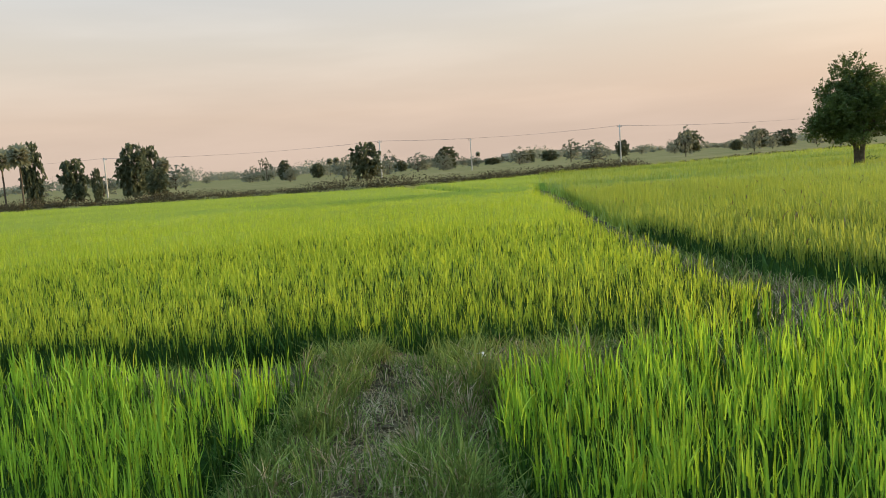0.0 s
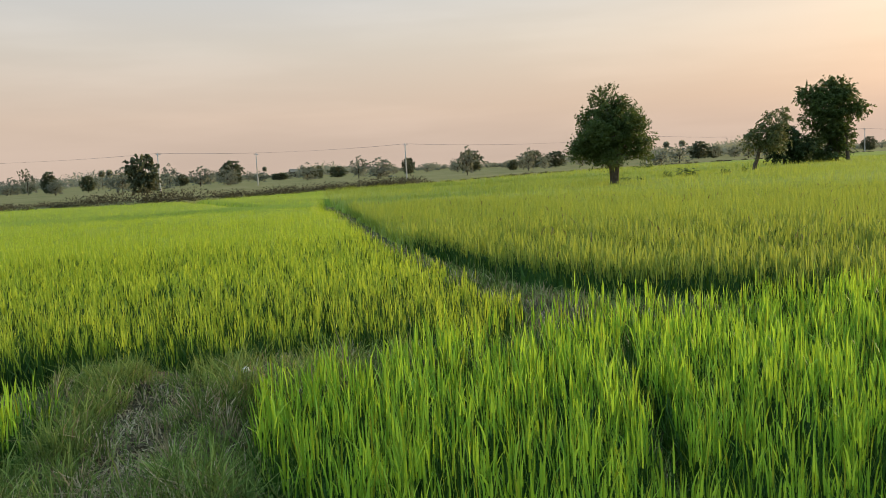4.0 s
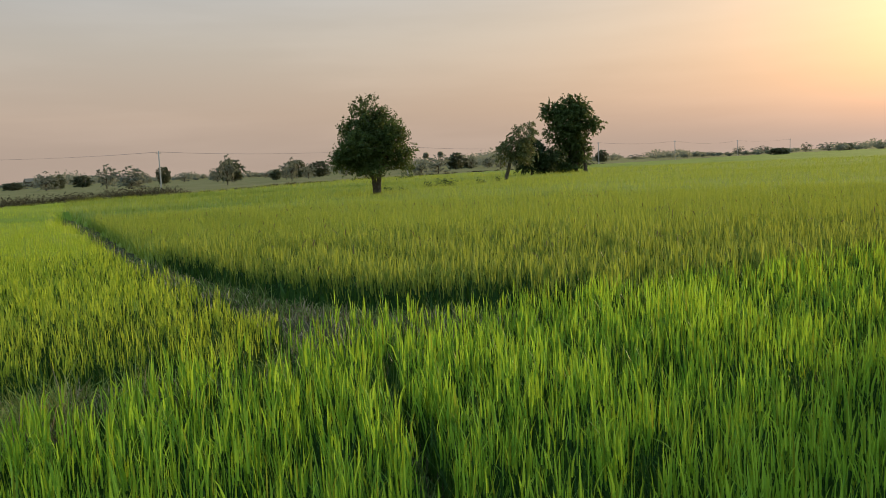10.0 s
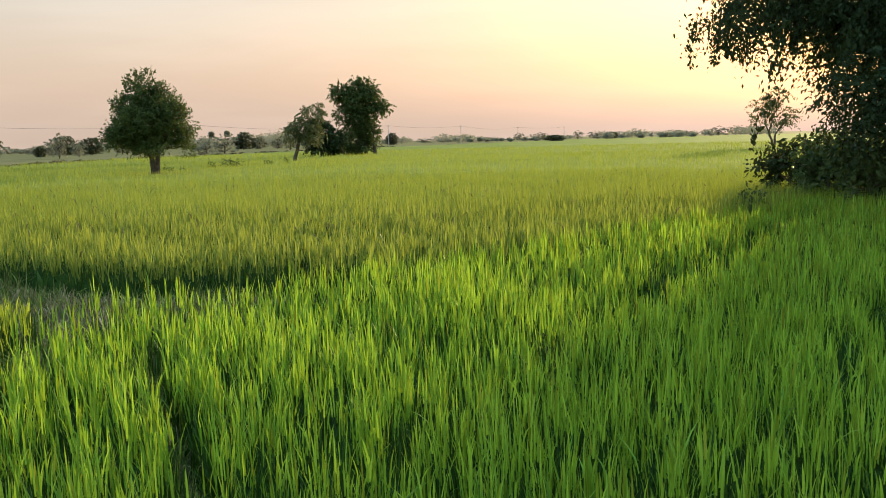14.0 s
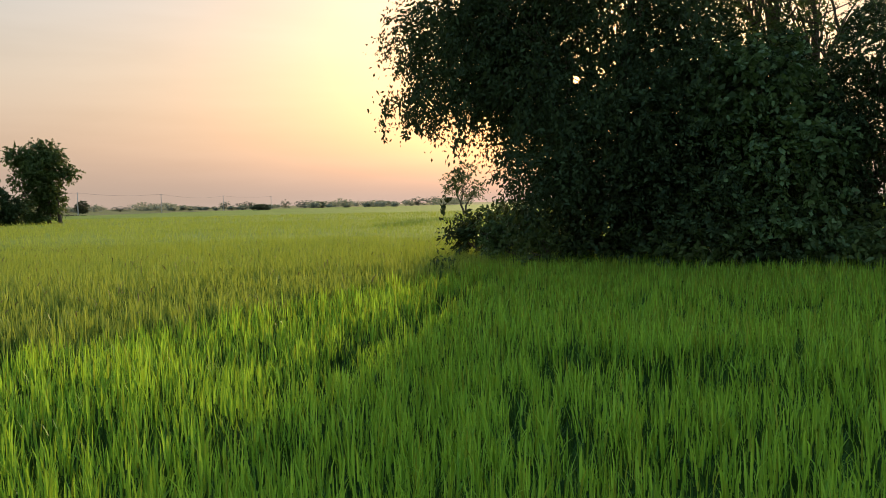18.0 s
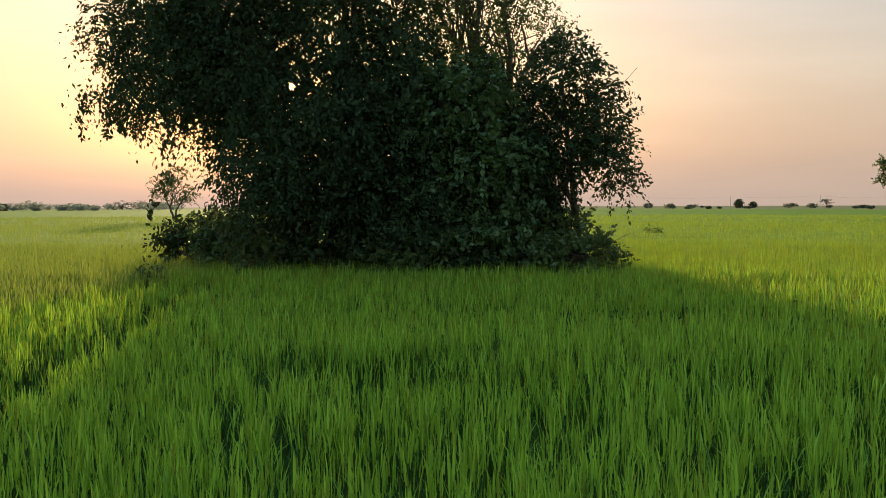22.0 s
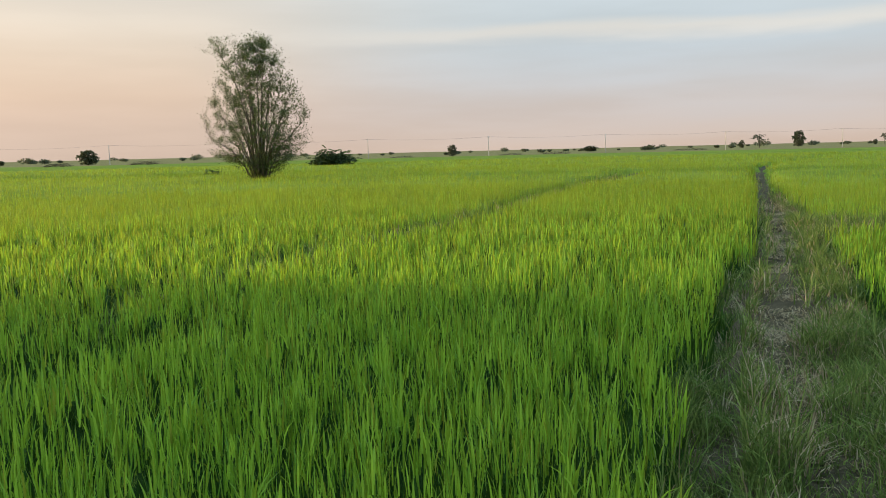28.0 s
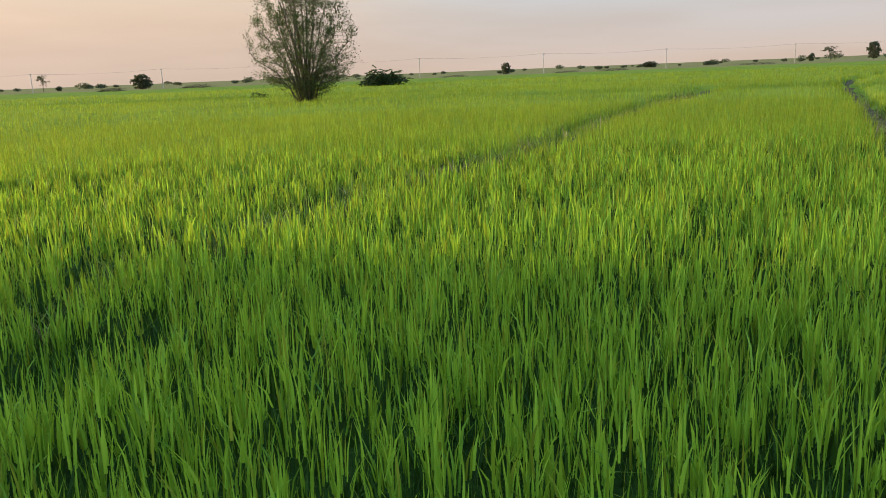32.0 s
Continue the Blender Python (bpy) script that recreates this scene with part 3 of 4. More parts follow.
# straw trodden flat along the trail
x, y = scatter(1.0, 24, 1000)
s = (np.abs(x - trail(y) + (lattice(x, y, 1.3, 44) - 0.5) * 0.3) < 0.25) & (field(x, y) == 0) & ((y < -5) | (y > 2.5)) & (y < 7) & (lattice(x, y, 0.5, 46) > 0.3)
x, y = x[s], y[s]
tagged(blades("trodden_straw", x, y, ground_z(x, y) + 0.005, rng.uniform(0.02, 0.07, len(x)), rng.uniform(0.006, 0.013, len(x)), rng.uniform(1.0, 3.0, len(x)), STRAW, 2, 0.3), "dry brown straw trodden flat along the trail", "straw", kind="stuff")

# tall weeds with drooping seed heads over the weedy paddy
x, y = scatter(9, 34, 1.1, 0, 80)
s = (field(x, y) == WEEDY) & (lattice(x, y, 4, 51) > 0.42)
x, y = x[s], y[s]
tagged(blades("seed_heads", x, y, np.full(len(x), 0.52), rng.uniform(0.16, 0.32, len(x)), rng.uniform(0.015, 0.032, len(x)), rng.uniform(0.5, 1.3, len(x)), SEED, 3, 0.6), "dark drooping seed heads of weeds above the rice", "weeds", kind="stuff")


# ---- trees ----
def empty(name, x, y, z=0.0):
    ob = new(name)
    ob.empty_display_size = 0.3
    ob.location = (x, y, z)
    return ob


def tube(bank, pts, r0, r1, sides=6):
    """Adds a tapering tube along pts to the bank of vertices and faces."""
    verts, faces = bank
    base = len(verts)
    n = len(pts)
    for i, p in enumerate(pts):
        a, b = Vector(pts[max(i - 1, 0)]), Vector(pts[min(i + 1, n - 1)])
        ahead = (b - a).normalized()
        side = ahead.cross(Vector((0.31, 0.95, 0.05))).normalized()
        up = side.cross(ahead)
        r = r0 + (r1 - r0) * i / (n - 1)
        for k in range(sides):
            t = 2 * math.pi * k / sides
            verts.append(tuple(Vector(p) + (side * math.cos(t) + up * math.sin(t)) * r))
    for i in range(n - 1):
        for k in range(sides):
            faces.append((base + i * sides + k, base + i * sides + (k + 1) % sides, base + (i + 1) * sides + (k + 1) % sides, base + (i + 1) * sides + k))


def crooked(a, b, steps, wander, rnd):
    a, b = Vector(a), Vector(b)
    out = [a]
    for i in range(1, steps):
        out.append(a.lerp(b, i / steps) + Vector(rnd.normal(0, wander, 3)))
    return out + [b]


def child(name, verts, faces, mat, parent, label="", smooth=True):
    ob = mesh_object(name, verts, faces, mat, None, smooth)
    ob.parent = parent
    if label:
        ob["label"] = label
    return ob


def leaf_mesh(pos, size, rnd, droop=0.3, slim=0.5, ways=None):
    """One four-cornered leaf at each place, along its way where one is given."""
    n = len(pos)
    long_way = rnd.normal(0, 1, (n, 3)) if ways is None else np.array(ways)
    long_way[:, 2] -= droop * 2 if ways is None else 0
    long_way /= np.linalg.norm(long_way, axis=1, keepdims=True) + 1e-9
    side = np.cross(long_way, rnd.normal(0, 1, (n, 3)))
    side /= np.linalg.norm(side, axis=1, keepdims=True) + 1e-9
    s = size * rnd.uniform(0.6, 1.35, (n, 1))
    a = pos - long_way * s * 0.5
    verts = np.stack([a, pos + side * s * slim * 0.5 - long_way * s * 0.05, pos + long_way * s * 0.5, pos - side * s * slim * 0.5 - long_way * s * 0.05], 1).reshape(-1, 3)
    return verts, np.arange(n * 4).reshape(-1, 4)


def ball(n, rnd):
    d = rnd.normal(0, 1, (n, 3))
    return d / np.linalg.norm(d, axis=1, keepdims=True) * rnd.uniform(0, 1, (n, 1)) ** 0.45


def crown_shoots(lobes, owner, count, rnd, reach=0.5, shell=0.5, droop=0.3, rise=0.2, per=13, open_share=0.0):
    """Leaves set along shoots that grow out of rounded lobes (x, y, z, rx, ry, rz) and bend over: the leaves' places, their ways, each one's lobe and the shoots' feet."""
    vol = np.array([l[3] * l[4] * l[5] for l in lobes]) ** 0.75
    n = max(count // per, 4)
    pick = rnd.choice(len(lobes), n, p=vol / vol.sum())
    lob = np.array(lobes)[pick]
    d = rnd.normal(0, 1, (n, 3))
    d /= np.linalg.norm(d, axis=1, keepdims=True)
    # the shoots stand in boughs, with gaps between the boughs
    bough = rnd.normal(0, 1, (len(lobes) * 16, 3))
    bough /= np.linalg.norm(bough, axis=1, keepdims=True)
    mine = bough[pick * 16 + rnd.integers(0, 16, n)]
    d = d * (1 - open_share) + mine * open_share
    d /= np.linalg.norm(d, axis=1, keepdims=True)
    foot = lob[:, :3] + d * lob[:, 3:] * (shell + (1 - shell) * rnd.uniform(0, 1, (n, 1)) ** 0.6) * rnd.uniform(0.75, 1.02, (n, 1))
    way = d * 0.8 + rnd.normal(0, 0.5, (n, 3)) + np.array([0, 0, rise])
    way /= np.linalg.norm(way, axis=1, keepdims=True)
    length = reach * rnd.uniform(0.6, 1.6, (n, 1))
    side = np.cross(way, rnd.normal(0, 1, (n, 3)))
    side /= np.linalg.norm(side, axis=1, keepdims=True)
    t = np.tile((np.arange(per) + 0.5) / per, n)[:, None]
    k = np.repeat(np.arange(n), per)
    hand = np.where(np.arange(n * per) % 2, 1.0, -1.0)[:, None]
    leaf_way = way[k] * 0.6 + side[k] * hand * 0.9 + rnd.normal(0, 0.35, (n * per, 3)) - np.array([0, 0, 1.0]) * droop * (0.4 + t)
    place = foot[k] + way[k] * length[k] * t - np.array([0, 0, 1.0]) * droop * length[k] * t * t + side[k] * hand * length[k] * 0.10 + rnd.normal(0, 0.05, (n * per, 3)) * length[k]
    return place, leaf_way, np.asarray(owner)[pick][k], foot


def tree(name, x, y, lobes, leaves, leaf, mat, bark, trunks, seed, label, category="tree", clump=0.35, shell=0.5, droop=0.3, twigs=40, slim=0.5, trunk_r=0.16, limb_r=0.05, twig_r=0.014, z=0.0, turn=0.0, drapes=(), rise=0.2, bosses=4, core=0, bend=0.0, gap=None, front=(), boughs=0.35, whole_crown=False, whips=0):
    """A tree: one or more tapered trunks, a limb into each lobe of the crown with its twigs, and the foliage on that limb."""
    rnd = np.random.default_rng(seed)
    top = empty(name, x, y, z)
    top.rotation_euler = (0, 0, radians(turn))
    # smaller bosses break up the round lobes
    whole, owner = list(lobes), list(range(len(lobes)))
    for i, l in enumerate(lobes):
        for _ in range(bosses):
            d = rnd.normal(0, 1, 3)
            d /= np.linalg.norm(d)
            q = rnd.uniform(0.25, 0.5)
            whole.append((*(np.array(l[:3]) + d * np.array(l[3:]) * rnd.uniform(0.75, 1.05)), l[3] * q, l[4] * q, l[5] * q))
            owner.append(i)
    where, ways, own, feet = crown_shoots(whole, owner, leaves, rnd, clump, shell, droop, rise, open_share=boughs)
    sizes = np.full(len(where), 1.0)
    if core:
        # larger leaves in the inner crown, added to block light through it
        inner = [(*l[:3], l[3] * 0.70, l[4] * 0.70, l[5] * 0.74) for l in lobes]
        deep, deep_ways, deep_own, _ = crown_shoots(inner, range(len(lobes)), core, rnd, clump, 0.0, droop, rise)
        where, ways, own = np.concatenate([where, deep]), np.concatenate([ways, deep_ways]), np.concatenate([own, deep_own])
        sizes = np.concatenate([sizes, np.full(len(deep), 1.5)])
    stand = where[:, 2] > 0.05
    if gap is not None:
        # narrow gaps right through the leaves, in line with the sun
        for gx, gy, gz, wide in gap:
            off = where - np.array((gx - x, gy - y, gz - z))
            off = off - (off @ np.array(SUN_WAY))[:, None] * np.array(SUN_WAY)
            stand &= np.linalg.norm(off, axis=1) > wide
    sun_gaps = [(np.array((g[0] - x, g[1] - y, g[2] - z)), g[3]) for g in gap or ()]
    where, ways, own, sizes = where[stand], ways[stand], own[stand], sizes[stand]
    for bx, by, fx, fy, fz in trunks:
        bank = ([], [])
        tube(bank, crooked((bx, by, -0.1), (fx, fy, fz), 5, bend or trunk_r * 0.25, rnd), trunk_r, trunk_r * 0.62, 8)
        child("trunk", bank[0], [bank[1]], bark, top)
    forks = [Vector(t[2:]) for t in trunks]
    for i, l in enumerate(lobes):
        c = Vector(l[:3])
        start = min(forks, key=lambda f: (f - c).length)
        bank = ([], [])
        path = crooked(start, c, 4, 0.08 * (c - start).length * 0.5, rnd)
        tube(bank, path, limb_r * 1.6, limb_r * 0.6, 6)
        near_feet = [m for m in feet if abs(m[0] - c.x) < l[3] * 1.1 and abs(m[1] - c.y) < l[4] * 1.1 and abs(m[2] - c.z) < l[5] * 1.1]
        for m in near_feet[: max(2, twigs // len(lobes))]:
            tube(bank, crooked(path[int(rnd.integers(1, 4))], m, 3, 0.06, rnd), twig_r * 1.5, twig_r * 0.5, 4)
        for _ in range(whips):
            # long thin shoots that reach out beyond the leaves
            d = rnd.normal(0, 1, 3) + np.array([0, 0, rise])
            d /= np.linalg.norm(d)
            a = np.array(l[:3])
            tube(bank, crooked(a, a + d * (np.array(l[3:]) * 0.9 + clump * rnd.uniform(0.6, 1.6)), 5, clump * 0.12, rnd), twig_r, twig_r * 0.4, 3)
        limb = child("limb", bank[0], [bank[1]], bark, top)
        if not whole_crown:
            k = own == i
            if k.sum() > 3:
                v, f = leaf_mesh(where[k], leaf * sizes[k][:, None], rnd, droop, slim, ways[k])
                child("foliage", v, [f], mat, limb, smooth=False)
    if whole_crown:
        v, f = leaf_mesh(where, leaf, rnd, droop, slim, ways)
        child("crown", v, [f], mat, top, smooth=False)
    for dx, dy, dz, length, amount in front:
        s = rnd.uniform(0, 1, amount) ** 0.8
        swing = 0.25 * np.sin(s * 5 + dy * 3)
        wide = 0.26 * (1.1 - s)
        pos = np.stack([dx + rnd.normal(0, 1, amount) * wide - 0.3 * s, dy + swing + rnd.normal(0, 1, amount) * wide, dz - length * s], 1)
        pos = pos[pos[:, 2] > 0.05]
        for spot, clear in sun_gaps:
            off = pos - spot
            pos = pos[np.linalg.norm(off - (off @ np.array(SUN_WAY))[:, None] * np.array(SUN_WAY), axis=1) > clear]
        v, f = leaf_mesh(pos, leaf * 1.15, rnd, 0.9, slim)
        child("hanging_creeper", v, [f], mat, top, "creeper hanging down the front", smooth=False)
    for dx, dy, dz, length, amount in drapes:
        # a creeper: a thin stem with its leaves
        bank = ([], [])
        line = [(dx + 0.07 * math.sin(3 * q + dy), dy + 0.25 * q + 0.06 * math.sin(5 * q + dx), dz - length * q) for q in np.linspace(0, 1, 7)]
        tube(bank, line, 0.009, 0.005, 3)
        stem = child("hanging_vine", bank[0], [bank[1]], bark, top, "creeper trailing from the branches")
        s = rnd.uniform(0, 1, amount) ** 1.2
        pos = np.stack([np.interp(s, np.linspace(0, 1, 7), [q[j] for q in line]) for j in range(3)], 1) + rnd.normal(0, 1, (amount, 3)) * np.array([0.2, 0.2, 0.06]) * (1.2 - s[:, None])
        v, f = leaf_mesh(pos, leaf, rnd, 0.8, slim)
        child("foliage", v, [f], mat, stem, smooth=False)
    return tagged(top, label, category)


def feathery_tree(name, x, y, high, wide, stems, leaf, mat, bark, seed, label, turn=0.0, sprigs=1300):
    """Many slender stems fan out of one foot; side branches with small leaves fill an open, egg-shaped crown."""
    rnd = np.random.default_rng(seed)
    top = empty(name, x, y)
    top.rotation_euler = (0, 0, radians(turn))

    def reach(h):
        return 0.5 * wide * np.interp(h, [0.0, 0.06, 0.13, 0.20, 0.32, 0.46, 0.60, 0.76, 0.90, 1.0], [0.12, 0.18, 0.48, 0.94, 1.02, 0.97, 0.84, 0.68, 0.52, 0.22])

    lines, parts = [], []
    for i in range(stems):
        a, out = i * 2.39996, math.sqrt((i + 0.5) / stems)
        tip_h = (0.98 - 0.62 * out ** 1.5) * rnd.uniform(0.92, 1.0)
        tip_r = float(reach(tip_h)) * min(1.0, 0.25 + 0.7 * out)
        foot, tip = Vector((0.42 * out * math.cos(a), 0.35 * out * math.sin(a), -0.1)), Vector((tip_r * math.cos(a), 0.8 * tip_r * math.sin(a), tip_h * high))
        if i == 3:
            tip = Vector((-0.33 * wide, 0, 0.93 * high))
        knee = Vector((foot.x + (tip.x - foot.x) * 0.14, foot.y + (tip.y - foot.y) * 0.14, tip.z * 0.5))
        line = [foot.lerp(knee, q).lerp(knee.lerp(tip, q), q) + Vector(rnd.normal(0, 0.07, 3)) * q for q in np.linspace(0, 1, 12)]
        bank = ([], [])
        tube(bank, line, 0.095 - 0.035 * out, 0.015, 6)
        lines.append(line)
        parts.append([child("stem", bank[0], [bank[1]], bark, top), ([], []), [], []])
    knots = np.array([[tuple(q) for q in line] for line in lines])
    for _ in range(sprigs):
        h = rnd.uniform(0.03, 1.0)
        while rnd.uniform() > reach(h) / (0.5 * wide) + 0.12:
            h = rnd.uniform(0.03, 1.0)
        a, r = rnd.uniform(0, 2 * math.pi), float(reach(h)) * rnd.uniform(0.05, 1.0) ** 0.7 * rnd.uniform(0.85, 1.08)
        end = np.array([r * math.cos(a), 0.8 * r * math.sin(a), h * high])
        if rnd.uniform() < 0.025:
            end = np.array([-0.27 * wide, 0, 0.925 * high]) + rnd.normal(0, 1, 3) * np.array([0.65, 0.35, 0.18])
        gap_to = knots - end
        cost = np.linalg.norm(gap_to, axis=2) + 1.6 * np.clip(gap_to[:, :, 2] + 0.4, 0, None)
        i, j = np.unravel_index(np.argmin(cost), cost.shape)
        start = Vector(knots[i, j])
        tube(parts[i][1], crooked(start, Vector(end), 3, 0.07, rnd), 0.014, 0.005, 3)
        full = int(rnd.uniform(14, 52))
        way = end - np.array(start)
        parts[i][2].append(np.array(start) + way * rnd.uniform(0.35, 1.05, (full, 1)) + rnd.normal(0, 0.14, (full, 3)))
        parts[i][3].append(way / (np.linalg.norm(way) + 0.1) * 0.8 + rnd.normal(0, 0.6, (full, 3)))
    for stem, bank, places, ways in parts:
        if not places:
            continue
        child("branch", bank[0], [bank[1]], bark, stem)["kind"] = "stuff"
        places, ways = np.concatenate(places), np.concatenate(ways)
        keep = places[:, 2] > 0.1
        v, f = leaf_mesh(places[keep], leaf, rnd, 0.2, 0.45, ways[keep])
        child("foliage", v, [f], mat, stem, smooth=False)
    return tagged(top, label, "tree")


def at(az, d):
    return d * math.sin(radians(az)), d * math.cos(radians(az))


# the round-crowned tree standing in the weedy paddy
bx, by = at(20.4, 48.5)
tree("round_tree", bx, by, [tuple(0.94 * q for q in l) for l in [(0, 0, 3.5, 2.0, 2.0, 1.4), (-0.25, 0, 5.1, 1.15, 1.2, 1.15), (-1.5, 0.4, 2.9, 1.0, 1.1, 0.9), (1.5, -0.3, 3.5, 0.95, 1.1, 1.3), (0, 0, 2.3, 1.6, 1.6, 0.7), (0.65, 0.3, 4.6, 1.0, 1.0, 0.95), (-0.95, 0, 4.3, 0.95, 0.9, 0.9), (1.75, 0, 2.4, 0.8, 0.8, 0.7), (-1.9, 0, 2.5, 0.75, 0.8, 0.65)]], 34000, 0.15, LEAF_MID, BARK, [(0.1, 0, -0.2, 0.1, 2.1), (0.2, 0, 0.45, 0, 2.2)], 11, "round-crowned green tree with a forked trunk in the rice", clump=0.42, shell=0.35, droop=0.1, rise=0.7, turn=-20, trunk_r=0.18, limb_r=0.08, core=4000, slim=0.42, boughs=0.55, bosses=6)

# the vine-covered pair beyond it
bx, by = at(34.2, 98)
tree("dark_tree", bx, by, [(0.86 * l[0] - 0.35, l[1], l[2], 0.86 * l[3], l[4], l[5]) for l in [(0, 0, 6.5, 3.2, 2.6, 2.0), (-2.2, 0, 7.8, 1.7, 1.6, 1.2), (0.2, 0.5, 8.2, 1.7, 1.6, 1.0), (1.9, 0, 7.7, 1.3, 1.4, 0.9), (3.2, 0, 5.9, 1.4, 1.4, 0.9), (0.2, 0, 4.2, 2.8, 2.2, 1.9), (1.2, 0, 2.8, 1.9, 1.6, 1.7), (-1.4, 0, 2.2, 2.1, 1.7, 1.6), (-0.5, 0, 1.0, 2.5, 1.6, 0.8)]], 26000, 0.26, LEAF_MID, BARK, [(0.6, 0, 0.3, 0, 4.0), (1.6, 0, 1.2, 0, 3.6)], 12, "dark tree smothered in creepers beside a leaning tree", clump=0.55, shell=0.4, turn=-34, trunk_r=0.25, core=5000, boughs=0.4)
bx, by = at(31.2, 92)
tree("shade_tree", bx, by, [(0, 0, 3.0, 1.9, 2.0, 1.7), (0.6, 0, 1.4, 2.1, 1.6, 1.0), (1.8, 0, 2.2, 1.4, 1.4, 1.3)], 11000, 0.24, LEAF_DARK, BARK, [(0.3, 0, 0.2, 0, 2.0)], 13, "dark bushy tree growing against a taller one", clump=0.5, turn=-31, core=1500)
bx, by = at(29.9, 70)
tree("leaning_tree", bx, by, [(0.3, 0, 3.2, 1.1, 1.2, 1.0), (1.1, 0, 4.3, 1.0, 1.0, 0.8), (-0.5, 0, 2.7, 0.7, 0.8, 0.7), (1.4, 0, 2.8, 0.8, 0.9, 1.0)], 8000, 0.17, LEAF_OLIVE, BARK, [(-0.5, 0, 0.1, 0, 2.2)], 14, "small pale-leaved tree with a dark leaning trunk", clump=0.45, droop=0.5, turn=-30, trunk_r=0.2, boughs=0.5)

# the thicket close to the path: a creeper-hung tree, a thin tree behind, shrubs and undergrowth
tree("creeper_tree", 21.5, 7.3, [(0, 0.5, 5.2, 2.8, 2.9, 2.4), (0, 4.3, 5.6, 1.4, 1.5, 1.1), (0, 3.9, 7.3, 2.0, 2.3, 1.6), (0.4, -1.0, 7.6, 2.6, 2.8, 2.0), (-1.0, -1.0, 3.0, 2.2, 2.4, 2.2), (-0.6, 0.7, 2.2, 1.8, 1.3, 1.8), (0, 2.6, 4.7, 1.5, 1.5, 0.9), (0.3, 2.0, 6.4, 2.0, 2.2, 1.6), (0, 1.5, 8.1, 2.0, 2.0, 1.7), (0, 3.2, 6.2, 1.7, 1.7, 1.3), (0.2, 1.6, 9.4, 2.4, 3.0, 1.3), (0.3, -1.5, 9.4, 2.2, 2.4, 1.2)], 112000, 0.128, LEAF_DARK, BARK, [(0, 0.3, 0, 0.8, 3.4), (0.5, -0.6, 0.4, -0.9, 3.6)], 21, "big dark tree hung with creepers at the paddy's edge", core=13000, gap=[(21.24, 7.62, 5.10, 0.13), (21.24, 7.80, 4.88, 0.06), (21.24, 7.58, 5.75, 0.06), (21.24, 7.50, 5.95, 0.05)], front=[(-2.3 - 0.5 * math.sin(i * 1.9), -3.6 + 0.42 * i + 0.3 * math.sin(i * 5.1), 4.2 + 2.6 * abs(math.sin(i * 2.3)), 1.6 + 1.6 * abs(math.cos(i * 1.3)), 150) for i in range(19)], clump=0.62, shell=0.25, droop=0.75, rise=0.15, twigs=160, trunk_r=0.28, limb_r=0.08, slim=0.46, boughs=0.5, whips=5, drapes=[(-0.9 + 0.5 * math.sin(i * 2.7), 5.7 - 0.2 * i + 0.3 * math.sin(i * 4.1), 5.1 - 0.2 * (i % 3), 0.7 + 0.5 * abs(math.sin(i * 1.9)), 120) for i in range(20)])
tree("thin_tree", 23.5, 3.2, [(0, 0, 6.8, 1.9, 1.7, 1.7), (0, -1.2, 8.2, 1.5, 1.5, 1.3), (0, 0.8, 8.4, 1.7, 1.5, 1.3), (0, -2.0, 6.4, 1.1, 1.1, 1.0), (0, 0.2, 9.6, 1.7, 1.8, 1.0)], 20000, 0.11, LEAF_MID, BARK, [(0, 0.2, 0, -0.2, 3.6), (0.2, 0.3, 0, 0.5, 4.0), (-0.2, 0, 0, -0.8, 4.2)], 22, "slender open-crowned tree behind the thicket", clump=0.55, shell=0.3, droop=0.25, rise=0.7, twigs=90, trunk_r=0.1, limb_r=0.06, twig_r=0.022, slim=0.42, boughs=0.4, whips=3)
tree("dense_shrub_tree", 21.0, 4.4, [(0, 0, 3.4, 2.1, 2.3, 2.5), (0.6, -1.6, 3.9, 1.6, 1.6, 1.7), (0.8, -2.6, 2.6, 1.4, 1.5, 1.6), (-0.4, 1.0, 1.8, 1.9, 2.1, 1.5), (-0.4, -1.0, 1.8, 1.9, 2.1, 1.5), (0.5, 0.5, 5.4, 1.8, 1.9, 1.5)], 62000, 0.13, LEAF_DARK, BARK, [(0, 0.2, 0, 0, 2.0)], 23, "dense dark shrubby tree in the middle of the thicket", core=9000, clump=0.5, shell=0.4, droop=0.5, twigs=60, boughs=0.5, whips=3)
tree("broadleaf_shrub", 20.4, 2.6, [(0, 0, 2.8, 1.4, 1.5, 1.6), (0, 0.3, 4.5, 1.2, 1.3, 1.0), (-0.3, -0.4, 1.3, 1.2, 1.4, 1.0)], 19000, 0.15, LEAF_BROAD, BARK, [(0, 0, 0, 0, 1.2)], 24, "broad-leaved green shrub in front of the thicket", core=2000, clump=0.42, shell=0.5, droop=0.45, slim=0.62, twigs=50, boughs=0.5)
tree("edge_tree", 21.4, 0.5, [(0, 0.0, 5.1, 1.2, 1.2, 0.9), (0, -1.0, 4.2, 1.0, 0.8, 0.8), (0, 0.9, 3.6, 1.1, 0.9, 1.4), (0, -1.15, 2.9, 0.75, 0.7, 0.6), (0, 0.9, 2.2, 1.0, 0.8, 1.1), (0, -0.3, 0.7, 1.0, 1.1, 0.6), (0, -0.2, 3.5, 0.9, 0.9, 1.0), (0.3, 0.5, 1.6, 0.9, 0.7, 0.9)], 30000, 0.115, LEAF_DARK, BARK, [(0, -0.5, 0, -0.2, 3.0)], 25, "dark small tree at the thicket's open edge", clump=0.45, shell=0.35, droop=0.45, twigs=60, trunk_r=0.09, boughs=0.55, whips=2)
